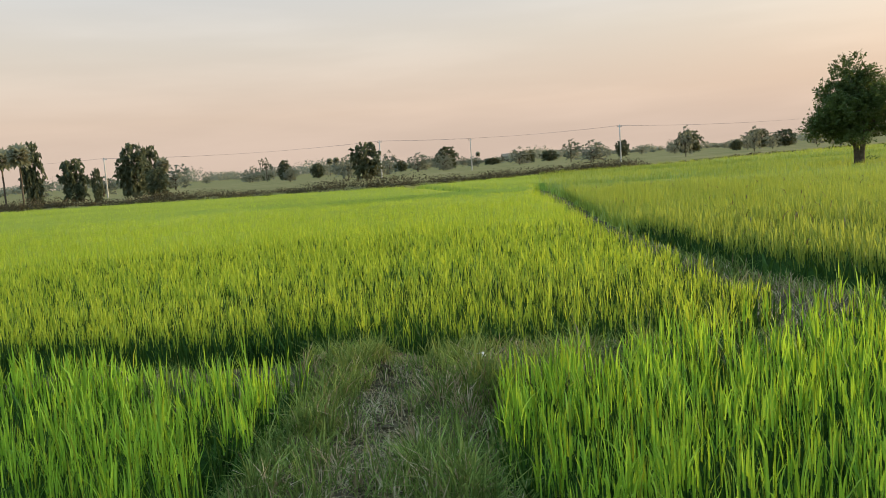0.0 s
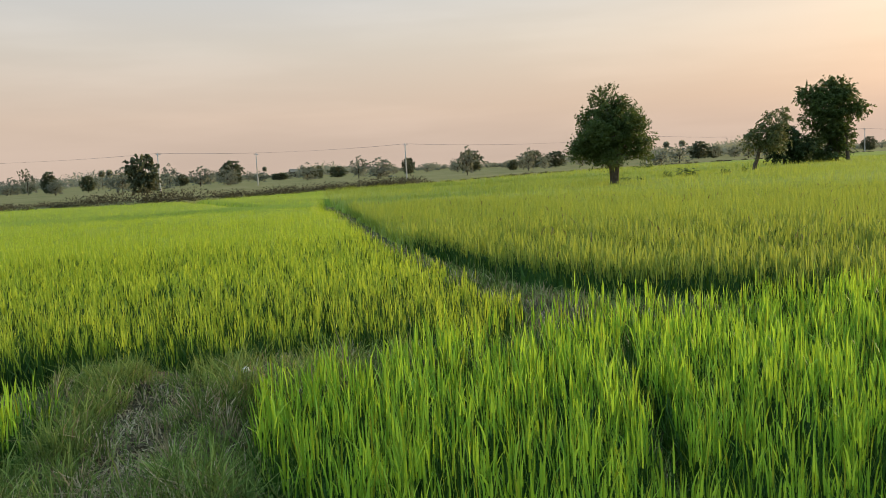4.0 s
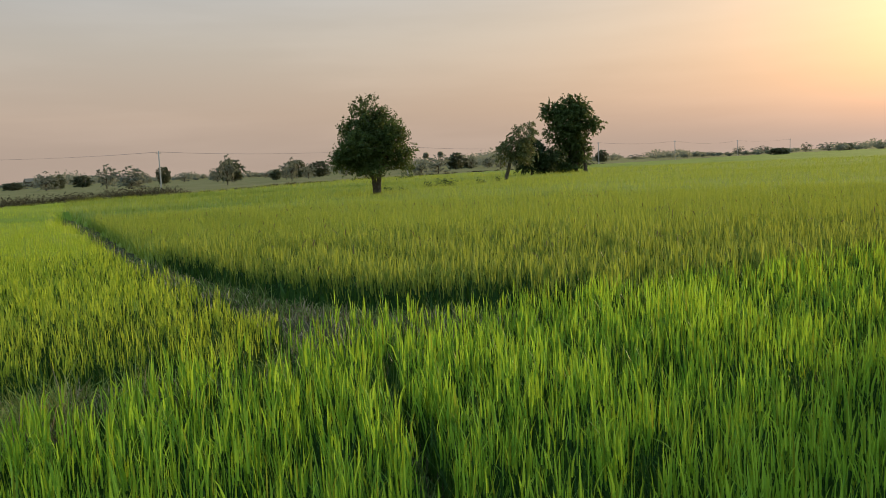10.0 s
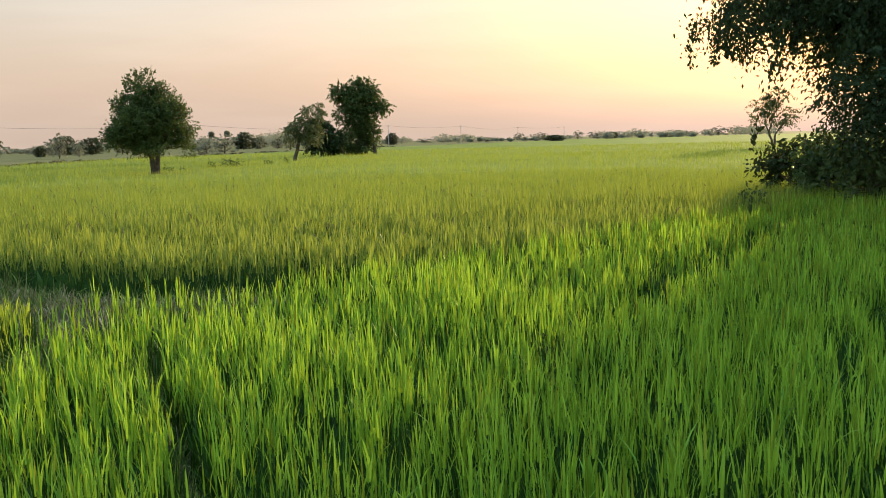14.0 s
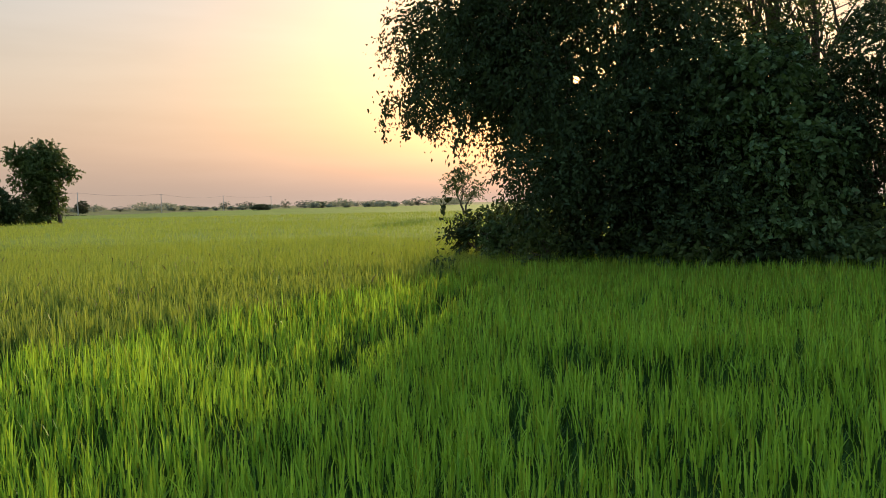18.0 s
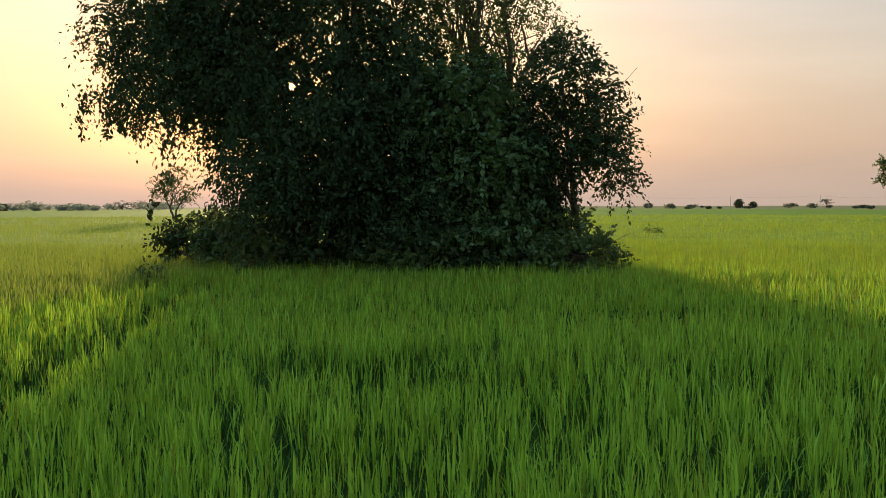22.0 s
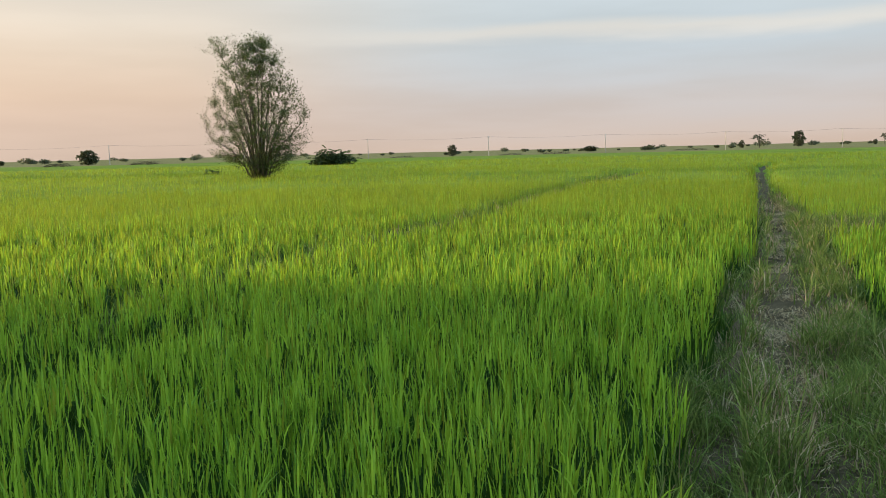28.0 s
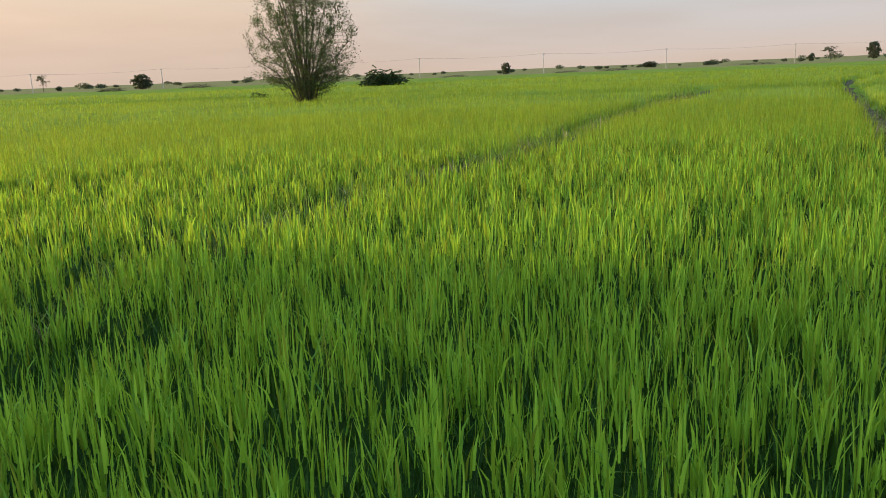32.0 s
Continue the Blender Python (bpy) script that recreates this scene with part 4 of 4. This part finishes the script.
for i in range(9):
    px, py = 19.6 + 0.5 * math.sin(i * 2.1), 10.1 - 1.25 * i
    bush = tree("undergrowth_shrub", px + (0.9 if i in (0, 8) else 0), py, [(0, 0, 0.6 + 0.15 * math.sin(i * 3.3), 0.9, 1.0, 0.6), (0.5, 0.3, 1.0 + 0.2 * math.sin(i * 1.7), 0.8, 0.8, 0.6)], 2400, 0.15, (LEAF_DARK, LEAF_BROAD, LEAF_MID)[i % 3], BARK, [(0, 0, 0, 0, 0.5)], 30 + i, "low tangled undergrowth at the foot of the thicket", "shrub", clump=0.42, twigs=14, trunk_r=0.04, limb_r=0.02, slim=0.5, boughs=0.4, whips=3, rise=0.5)
    bush["group"] = "undergrowth of the thicket"
bx, by = at(62.0, 88)
tree("small_tree", bx, by, [(0, 0, 3.6, 1.6, 1.7, 1.5), (-1.2, 0, 4.3, 1.1, 1.2, 1.0), (1.3, 0, 3.2, 0.9, 1.0, 0.9), (0.3, 0, 5.2, 1.2, 1.3, 0.9)], 3600, 0.2, LEAF_OLIVE, BARK, [(0, 0, 0.1, 0, 1.6), (0.1, 0, -0.5, 0, 1.9)], 41, "small open tree far out in the rice", clump=0.55, turn=-62, boughs=0.5)

# two old trees standing together
bx, by = at(109.8, 96)
tree("gaunt_tree", bx, by, [(-1.3, 0, 6.1, 1.1, 1.0, 0.8), (1.3, 0, 6.2, 1.1, 1.0, 0.8), (0.1, 0, 6.8, 1.0, 1.0, 0.6), (-1.7, 0, 4.7, 0.7, 0.8, 0.6), (1.2, 0, 4.5, 0.7, 0.7, 0.8), (0, 0, 5.2, 0.9, 1.0, 0.7), (0.6, 0, 3.4, 0.45, 0.5, 0.4), (-0.9, 0, 3.8, 0.4, 0.4, 0.5)], 6000, 0.21, LEAF_MID, BARK, [(0, 0, 0.1, 0, 3.6)], 51, "gaunt tree with a bare trunk and open crown", clump=0.5, droop=0.35, turn=-110, trunk_r=0.26, boughs=0.6)
bx, by = at(113.4, 94)
tree("vine_clad_tree", bx, by, [(0, 0, 2.4, 1.6, 1.4, 2.1), (-1.7, 0, 1.2, 1.4, 1.2, 1.0), (0.2, 0, 4.4, 1.2, 1.1, 1.2), (-1.5, 0, 7.1, 1.1, 1.0, 0.8), (0, 0, 7.6, 0.9, 0.9, 0.8), (0.9, 0, 6.2, 0.9, 1.0, 0.7), (2.2, 0, 6.9, 1.1, 1.0, 1.0), (2.4, 0, 5.2, 1.0, 0.9, 1.1), (-3.6, 0, 0.8, 1.0, 0.9, 0.6), (-2.6, 0, 6.6, 0.5, 0.5, 0.4)], 21000, 0.2, LEAF_DARK, BARK, [(0, 0, -0.2, 0, 4.6), (0.5, 0, 1.0, 0, 5.0)], 52, "old tree clad in creepers with stag-headed limbs", clump=0.5, droop=0.3, turn=-113, trunk_r=0.3, core=2500, boughs=0.55)

# the many-stemmed feathery tree
bx, by = at(135.4, 56)
feathery_tree("many_stemmed_tree", bx, by, 9.9, 7.3, 26, 0.105, LEAF_MID, BARK, 61, "tall feathery many-stemmed tree in the rice", turn=-135)
bx, by = at(140.4, 112)
tree("round_bush", bx, by, [(0, 0, 1.2, 2.3, 1.6, 1.1), (-1.4, 0, 0.9, 1.4, 1.3, 0.8), (1.4, 0, 0.9, 1.4, 1.3, 0.8)], 4500, 0.24, LEAF_DARK, BARK, [(0, 0, 0, 0, 0.6)], 62, "dark rounded bush on the paddy's edge", "bush", clump=0.45, twigs=12, turn=-140, core=800)

# ---- farther trees, palms, shrubs and hedges: kind, bearing, distance, height, width ----
LEFT_TREES = [
    ("palm", -35.37, 110, 7.1, 1.7),
    ("palm", -34.37, 105, 7.3, 1.7),
    ("tree", -33.67, 112, 7.7, 3.0),
    ("tree", -31.33, 108, 5.8, 3.4),
    ("tree", -29.98, 100, 4.0, 1.3),
    ("tree", -27.76, 115, 7.1, 4.5),
    ("tree", -26.70, 122, 7.6, 3.9),
    ("palm", -25.86, 110, 5.0, 1.7),
    ("tree", -26.22, 105, 3.8, 2.9),
    ("thin", -19.05, 240, 6.8, 4.2),
    ("tree", -17.82, 240, 5.8, 4.5),
    ("tree", -15.54, 240, 4.7, 3.9),
    ("palm", -14.68, 304, 6.6, 2.5),
    ("palm", -14.21, 312, 6.9, 2.6),
]
BANK_TREES = [
    ("tree", -12.12, 130, 6.1, 5.2),
    ("tree", -6.41, 240, 6.6, 7.7),
    ("palm", -4.19, 384, 6.2, 3.2),
    ("tree", -3.18, 320, 2.9, 8.0),
    ("tree", -1.07, 272, 4.0, 4.5),
    ("tree", -0.48, 272, 4.3, 3.8),
    ("tree", 0.83, 304, 4.4, 7.1),
    ("tree", 5.86, 280, 5.7, 4.8),
    ("tree", 10.28, 240, 6.2, 8.3),
    ("tree", -9.69, 272, 4.1, 4.6),
    ("tree", -8.29, 288, 2.4, 6.0),
]
BANK_TREES_TWO = [
    ("tree", 13.28, 224, 2.8, 3.4),
    ("tree", 14.68, 272, 6.2, 7.5),
    ("tree", 16.26, 264, 5.2, 6.5),
]
PALM_TREES = [
    ("palm", 23.77, 400, 8.6, 3.3),
    ("palm", 24.80, 400, 8.8, 3.3),
    ("tree", 25.87, 336, 6.8, 9.3),
    ("tree", 26.82, 352, 5.1, 7.2),
    ("tree", 28.15, 368, 4.2, 5.0),
    ("tree", 36.10, 368, 5.4, 6.5),
]
SUNSET_TREES = [
    ("low", 36.75, 560, 4.0, 11.8),
    ("low", 38.33, 560, 3.4, 15.8),
    ("low", 39.71, 560, 2.4, 9.9),
    ("low", 42.06, 560, 3.0, 9.9),
    ("low", 43.30, 560, 2.9, 9.9),
    ("low", 45.04, 540, 5.5, 8.4),
    ("low", 46.41, 540, 5.3, 15.2),
    ("tree", 47.54, 300, 2.8, 7.6),
    ("low", 49.11, 560, 5.8, 8.7),
    ("low", 50.48, 560, 5.6, 15.8),
    ("tree", 51.39, 420, 3.6, 8.9),
    ("low", 52.58, 560, 4.7, 7.9),
    ("tree", 53.40, 430, 3.0, 4.8),
    ("tree", 55.30, 430, 2.4, 3.0),
    ("low", 55.92, 600, 4.2, 15.2),
    ("low", 56.67, 600, 3.8, 4.2),
    ("low", 57.55, 600, 4.9, 6.8),
    ("low", 58.44, 600, 6.3, 16.9),
    ("low", 59.52, 600, 6.9, 12.7),
    ("low", 60.40, 600, 4.7, 12.7),
]
HORIZON_TREES = [
    ("tree", 94.51, 608, 3.8, 7.4),
    ("tree", 100.39, 576, 6.1, 7.2),
    ("tree", 101.27, 576, 4.8, 5.6),
    ("flat", 105.69, 528, 5.8, 8.1),
    ("tree", 107.74, 528, 2.1, 6.6),
    ("flat", 118.76, 432, 7.9, 5.7),
    ("tree", 119.64, 432, 2.2, 3.4),
    ("tree", 124.62, 304, 5.5, 6.5),
]
LAST_TREES = [
    ("tree", 148.93, 288, 4.1, 3.4),
    ("tree", 158.61, 400, 2.7, 8.2),
    ("tree", 162.32, 432, 2.1, 4.6),
    ("tree", 162.71, 432, 0.9, 5.7),
    ("tree", 168.52, 416, 3.6, 3.1),
    ("flat", 169.62, 416, 6.5, 7.7),
    ("tree", 171.99, 432, 8.3, 5.7),
    ("tree", 176.37, 464, 2.8, 2.1),
    ("flat", 176.88, 464, 5.9, 4.1),
]
HEDGES = [
    ("hedge", 122.72, 212, 1.3, 6.2),
    ("hedge", 127.84, 212, 1.0, 6.7),
    ("hedge", 145.29, 238, 0.8, 7.6),
    ("hedge", 152.98, 250, 0.8, 7.3),
    ("hedge", 156.09, 275, 0.9, 9.5),
    ("hedge", 165.15, 312, 0.8, 12.2),
    ("bush", 140.41, 119, 2.6, 6.2),
]
HEDGES_TWO = [
    ("hedge", 122.80, 231, 1.1, 6.5),
    ("hedge", 127.99, 225, 1.3, 7.5),
]
SHRUBS = [
    ("bush", 22.47, 112, 1.0, 1.9),
    ("bush", 24.04, 58, 0.9, 0.7),
    ("bush", 25.31, 60, 0.8, 1.6),
    ("bush", 27.76, 62, 0.7, 0.9),
    ("bush", 29.01, 66, 0.7, 0.5),
    ("bush", 21.27, 54, 0.7, 0.9),
    ("bush", 22.31, 54, 0.6, 0.7),
    ("bush", 94.7, 46, 0.8, 1.3),
    ("bush", 132.2, 71, 0.75, 1.3),
    ("bush", 61.2, 18.7, 0.75, 0.7),
]

UNIT = {}


def unit_tree(kind):
    """A tree one metre high and wide, to be set out at other sizes."""
    if kind == "tree":
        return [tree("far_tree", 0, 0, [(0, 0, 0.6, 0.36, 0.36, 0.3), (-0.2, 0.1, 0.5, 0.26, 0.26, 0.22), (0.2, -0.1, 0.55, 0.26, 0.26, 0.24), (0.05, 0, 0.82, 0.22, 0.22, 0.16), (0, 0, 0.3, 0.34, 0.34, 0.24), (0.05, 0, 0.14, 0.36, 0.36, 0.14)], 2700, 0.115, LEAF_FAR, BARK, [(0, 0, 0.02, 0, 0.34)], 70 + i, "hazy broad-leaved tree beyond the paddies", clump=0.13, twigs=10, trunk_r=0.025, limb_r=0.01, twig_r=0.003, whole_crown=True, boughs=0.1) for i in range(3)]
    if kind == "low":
        return [tree("pasture_tree", 0, 0, [(0, 0, 0.6, 0.36, 0.36, 0.3), (-0.2, 0.1, 0.5, 0.26, 0.26, 0.22), (0.2, -0.1, 0.55, 0.26, 0.26, 0.24), (0, 0, 0.3, 0.36, 0.36, 0.26), (0, 0, 0.12, 0.4, 0.4, 0.14)], 1400, 0.08, LEAF_WOODS_HAZE, BARK, [(0, 0, 0.02, 0, 0.34)], 85 + i, "hazy tree scattered over the dry pasture", clump=0.13, twigs=4, trunk_r=0.03, limb_r=0.01, twig_r=0.003, whole_crown=True) for i in range(3)]
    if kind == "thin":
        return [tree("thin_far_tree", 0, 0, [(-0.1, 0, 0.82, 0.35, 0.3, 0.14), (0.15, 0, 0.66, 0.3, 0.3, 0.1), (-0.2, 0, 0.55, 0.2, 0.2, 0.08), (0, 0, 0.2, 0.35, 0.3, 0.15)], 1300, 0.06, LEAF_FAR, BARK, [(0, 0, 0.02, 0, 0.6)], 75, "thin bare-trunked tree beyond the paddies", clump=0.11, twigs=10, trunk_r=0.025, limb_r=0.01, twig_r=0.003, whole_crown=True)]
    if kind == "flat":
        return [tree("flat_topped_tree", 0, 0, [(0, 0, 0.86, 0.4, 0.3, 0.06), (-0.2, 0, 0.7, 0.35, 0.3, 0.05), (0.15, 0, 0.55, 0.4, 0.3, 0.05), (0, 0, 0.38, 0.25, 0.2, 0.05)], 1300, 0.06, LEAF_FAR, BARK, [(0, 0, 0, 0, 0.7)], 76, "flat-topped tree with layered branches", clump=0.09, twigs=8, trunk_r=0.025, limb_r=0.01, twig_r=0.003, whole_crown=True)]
    if kind == "bush":
        return [tree("paddy_shrub", 0, 0, [(0, 0, 0.5, 0.5, 0.4, 0.45), (-0.25, 0, 0.35, 0.3, 0.3, 0.3), (0.25, 0.1, 0.35, 0.3, 0.3, 0.3)], 1500, 0.09, LEAF_MID, BARK, [(0, 0, 0, 0, 0.3)], 77 + i, "low green shrub standing out of the rice", "shrub", clump=0.16, twigs=8, trunk_r=0.02, limb_r=0.01, twig_r=0.004, whole_crown=True) for i in range(2)]
    return [tree("brush_hedge", 0, 0, [(0.12 * k - 0.42, 0, 0.45, 0.1, 0.1, 0.45) for k in range(8)], 1800, 0.05, DRY_BUSH, BARK, [(0.2 * k - 0.4, 0, 0.2 * k - 0.4, 0, 0.3) for k in range(5)], 80, "dusty brown hedge of dry brush along a bank", "hedge", clump=0.10, twigs=12, trunk_r=0.01, limb_r=0.006, twig_r=0.003, whole_crown=True)]


def unit_palm():
    """A sugar palm one metre high: a straight trunk and a ball of fan leaves, each its own part."""
    rnd = np.random.default_rng(90)
    top = empty("sugar_palm", 0, 0)
    bank = ([], [])
    tube(bank, crooked((0, 0, -0.02), (0.01, 0, 0.80), 6, 0.003, rnd), 0.013, 0.010, 7)
    child("trunk", bank[0], [bank[1]], BARK, top)
    for i in range(38):
        a, e = i * 2.4, math.asin(-0.75 + 1.7 * (i + 0.5) / 38)
        way_out = Vector((math.cos(a) * math.cos(e), math.sin(a) * math.cos(e), math.sin(e)))
        side = way_out.cross(Vector((0, 0, 1))).normalized()
        lift = side.cross(way_out)
        hub = Vector((0.01, 0, 0.80)) + way_out * 0.015
        v, f = [tuple(hub)], []
        for k in range(9):
            t = -1.2 + 2.4 * k / 8
            rad = 0.145 if k % 2 == 0 else 0.10
            v.append(tuple(hub + (way_out * math.cos(t) + side * math.sin(t)) * rad + lift * (0.012 * (k % 2) - 0.01)))
        v = [(q[0], q[1], 0.80 + (q[2] - 0.80) * 1.7) for q in v]
        f = [(0, k + 1, k + 2) for k in range(8)]
        child("fan_leaf", v, [f], LEAF_PALM_HAZE, top, smooth=False)
    return [tagged(top, "sugar palm with a round head of fan leaves", "palm")]


def set_out(rows, group):
    for i, (kind, az, d, high, wide) in enumerate(rows):
        if kind not in UNIT:
            UNIT[kind] = [unit_palm() if kind == "palm" else unit_tree(kind), 0]
        pool, used = UNIT[kind]
        if kind == "palm":
            wide = high * 1.25
        x, y = at(az, d)
        m = Matrix.LocRotScale((x, y, float(ground_z(x, y)) if d < 60 else 0.1), Euler((0, 0, radians(-az + 15 * math.sin(i * 3.7)))), (wide, wide, high))
        if used < len(pool[0:]) and kind != "palm" or used == 0:
            ob = pool[used % len(pool)]
            ob.matrix_basis = m
        else:
            ob = copy_thing(pool[used % len(pool)], m @ Matrix.Diagonal((1 / pool[used % len(pool)].scale[0], 1 / pool[used % len(pool)].scale[1], 1 / pool[used % len(pool)].scale[2], 1)))
        ob["group"] = group
        UNIT[kind][1] += 1


set_out(LEFT_TREES, "trees behind the brush bank")
set_out(BANK_TREES, "trees behind the brush bank")
set_out(BANK_TREES_TWO, "trees behind the brush bank")
set_out(PALM_TREES, "distant trees and palms")
set_out(SUNSET_TREES, "distant trees and palms")
set_out(HORIZON_TREES, "distant trees and palms")
set_out(LAST_TREES, "distant trees and palms")
set_out(HEDGES, "hedges on the far bank")
set_out(HEDGES_TWO, "hedges on the far bank")
set_out(SHRUBS, "shrubs in the paddy")

# more trees scattered over the pasture behind the bank
more = random.Random(5)
PASTURE = [("low", more.uniform(-40, 31), more.uniform(150, 420), more.uniform(3.0, 6.5), more.uniform(3.5, 8.0)) for _ in range(84)]
set_out(PASTURE, "trees behind the brush bank")

# brush along the bank at the fields' end
rnd = np.random.default_rng(101)
pos = []
for i in range(840):
    x = -95 + 105 * rnd.uniform() if i < 660 else -8 + 150 * rnd.uniform()
    y = float(bank_y(x)) + rnd.normal(0, 1.0)
    s = (0.48 if i < 660 else 0.17) * rnd.uniform(0.4, 1.5) * (0.35 + 1.1 * float(lattice(x, 3.0, 7.0, 63)))
    pos.append(np.array([x, y, 0.25 + s * 0.7]) + ball(125, rnd) * 1.8 * np.array([s * 1.9, s, s * 0.55]))
v, f = leaf_mesh(np.concatenate(pos), 0.145, rnd, 0.0)
tagged(mesh_object("bank_brush", v, [f], DRY_BUSH), "brown dusty brush along the bank at the fields' end", "brush", kind="stuff")

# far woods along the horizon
for count, first, last, share, mat in ((800, -45, 62, 0.9, LEAF_WOODS_HAZE), (110, 88, 190, 0.4, LEAF_FAR)):
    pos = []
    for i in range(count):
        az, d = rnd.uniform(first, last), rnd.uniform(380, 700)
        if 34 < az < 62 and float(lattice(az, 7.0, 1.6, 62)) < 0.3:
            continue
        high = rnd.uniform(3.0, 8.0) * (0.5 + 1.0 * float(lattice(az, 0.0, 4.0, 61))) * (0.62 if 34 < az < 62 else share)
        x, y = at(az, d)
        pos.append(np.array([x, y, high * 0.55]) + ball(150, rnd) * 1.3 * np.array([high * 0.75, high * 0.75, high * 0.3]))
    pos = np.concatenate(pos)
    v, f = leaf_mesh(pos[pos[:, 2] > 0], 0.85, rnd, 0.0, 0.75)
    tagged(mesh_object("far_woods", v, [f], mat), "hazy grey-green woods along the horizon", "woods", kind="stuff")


# ---- power poles and wires ----
def power_pole(az, d, high=6.8):
    x, y = at(az, d)
    top = empty("power_pole", x, y, 0)
    bank = ([], [])
    tube(bank, [(0, 0, -0.1), (0, 0, high * 0.5), (0, 0, high)], 0.15, 0.10, 8)
    bank[1].append(tuple(range(16, 24)))
    child("post", bank[0], [[f for f in bank[1] if len(f) == 4], [f for f in bank[1] if len(f) == 8]], CONCRETE, top)
    bank = ([], [])
    tube(bank, [(-0.45, 0.1, high - 0.35), (0.45, 0.1, high - 0.35)], 0.045, 0.045, 4)
    arm = child("crossarm", bank[0], [bank[1]], METAL, top)
    for s in (-0.4, 0.4):
        bank = ([], [])
        tube(bank, [(s, 0.1, high - 0.32), (s, 0.1, high - 0.24), (s, 0.1, high - 0.14)], 0.04, 0.055, 6)
        child("insulator", bank[0], [bank[1]], CONCRETE, arm)
    return tagged(top, "slender grey concrete power pole beside the fields", "power pole", "power poles"), Vector((x, y, high - 0.14))


POLES = [(-46.0, 150), (-29.4, 149), (-11.07, 145), (5.74, 153), (22.5, 190), (35.9, 250), (41.0, 290), (45.0, 361), (48.2, 400)]
POLES_TWO = [(94.5, 480), (99.85, 468), (105.3, 440), (111.3, 335), (118.2, 323), (125.9, 300), (134.5, 290), (143.0, 284), (151.5, 288), (159.6, 302), (167.5, 318), (174.5, 327), (180.5, 345)]
for row in (POLES, POLES_TWO):
    tops = [power_pole(*p)[1] for p in row]
    for a, b in zip(tops, tops[1:]):
        bank = ([], [])
        for s in (-0.3, 0.3):
            tube(bank, [a.lerp(b, t) + Vector((s, 0, 0)) - Vector((0, 0, 4 * t * (1 - t) * (a - b).length * 0.014)) for t in np.linspace(0, 1, 13)], 0.012, 0.012, 4)
        tagged(mesh_object("power_wire", bank[0], [bank[1]], WIRE), "thin sagging wires between power poles", "wire", "wires of the power line")
power_pole(-4.65, 175, 6.9)

# ---- a small far-off house ----
def far_house(az, d):
    x, y = at(az, d)
    top = empty("farm_house", x, y, 0)
    top.rotation_euler = (0, 0, radians(-az + 12))

    def box(name, x0, x1, y0, y1, z0, z1, mat, peak=0.0, label=""):
        v = [(x0, y0, z0), (x1, y0, z0), (x1, y1, z0), (x0, y1, z0), (x0, y0, z1), (x1, y0, z1), (x1, y1, z1), (x0, y1, z1)]
        f = [(0, 3, 2, 1), (0, 1, 5, 4), (1, 2, 6, 5), (2, 3, 7, 6), (3, 0, 4, 7)]
        if not peak:
            return child(name, v, [f + [(4, 5, 6, 7)]], mat, top, label, smooth=False)
        m = (y0 + y1) / 2
        v += [(x0, m, z1 + peak), (x1, m, z1 + peak)]
        return child(name, v, [f[:1] + [(4, 5, 9, 8), (6, 7, 8, 9), (0, 1, 5, 4), (2, 3, 7, 6)], [(5, 6, 9), (7, 4, 8)]], mat, top, label, smooth=False)

    box("wall", -3.5, 3.5, -2.5, 2.5, 0.9, 3.2, BARK)
    box("roof", -4.0, 4.0, -3.1, 3.1, 3.2, 3.35, PALE_BARK, 1.6, "brown gable roof")
    box("door", -0.5, 0.5, -2.56, -2.5, 0.9, 2.9, PALE_BARK)
    for px in (-3.2, 0.0, 3.2):
        for py in (-2.2, 2.2):
            box("stilt", px - 0.1, px + 0.1, py - 0.1, py + 0.1, 0.0, 0.9, BARK)
    return tagged(top, "small stilted wooden house with a brown gable roof", "house")


far_house(-2.0, 440)

# ---- small things on the bund ----
def crumpled(name, x, y, size, mat, seed, label, category, flat=0.5):
    """A small lump with an uneven skin, resting on the ground."""
    bm = bmesh.new()
    bmesh.ops.create_icosphere(bm, subdivisions=3, radius=1)
    for v in bm.verts:
        k = 0.75 + 0.55 * noise.noise(v.co * 1.7 + Vector((seed, 0, 0))) + 0.25 * noise.noise(v.co * 4.5 + Vector((0, seed, 0)))
        v.co = Vector((v.co.x * k * size, v.co.y * k * size * 0.7, v.co.z * k * size * flat))
    me = bpy.data.meshes.new(name)
    bm.to_mesh(me)
    bm.free()
    me.materials.append(mat)
    ob = new(name, me)
    ob.location = (x, y, float(ground_z(x, y)) + size * flat * 0.4)
    return tagged(ob, label, category)


PLASTIC = solid("white_plastic", ((0.3, (0.36, 0.36, 0.34)), (0.7, (0.55, 0.55, 0.52))), 9.0, 0.45, 0.2)
crumpled("plastic_scrap", -0.56, 6.5, 0.05, PLASTIC, 3, "crumpled white plastic scrap lying in the bund grass", "litter").location.z += 0.08
clod = random.Random(9)
for i in range(26):
    y = clod.choice([clod.uniform(3.5, 6.5), clod.uniform(-18, -8)])
    x = float(left_edge(y) + right_edge(y)) / 2 + clod.gauss(0.0, 0.22)
    crumpled("earth_clod", x, y, clod.uniform(0.03, 0.075), SOIL, 10 + i, "dry brown clod of earth on the trodden bund", "clod", 0.6)["group"] = "clods on the bund"
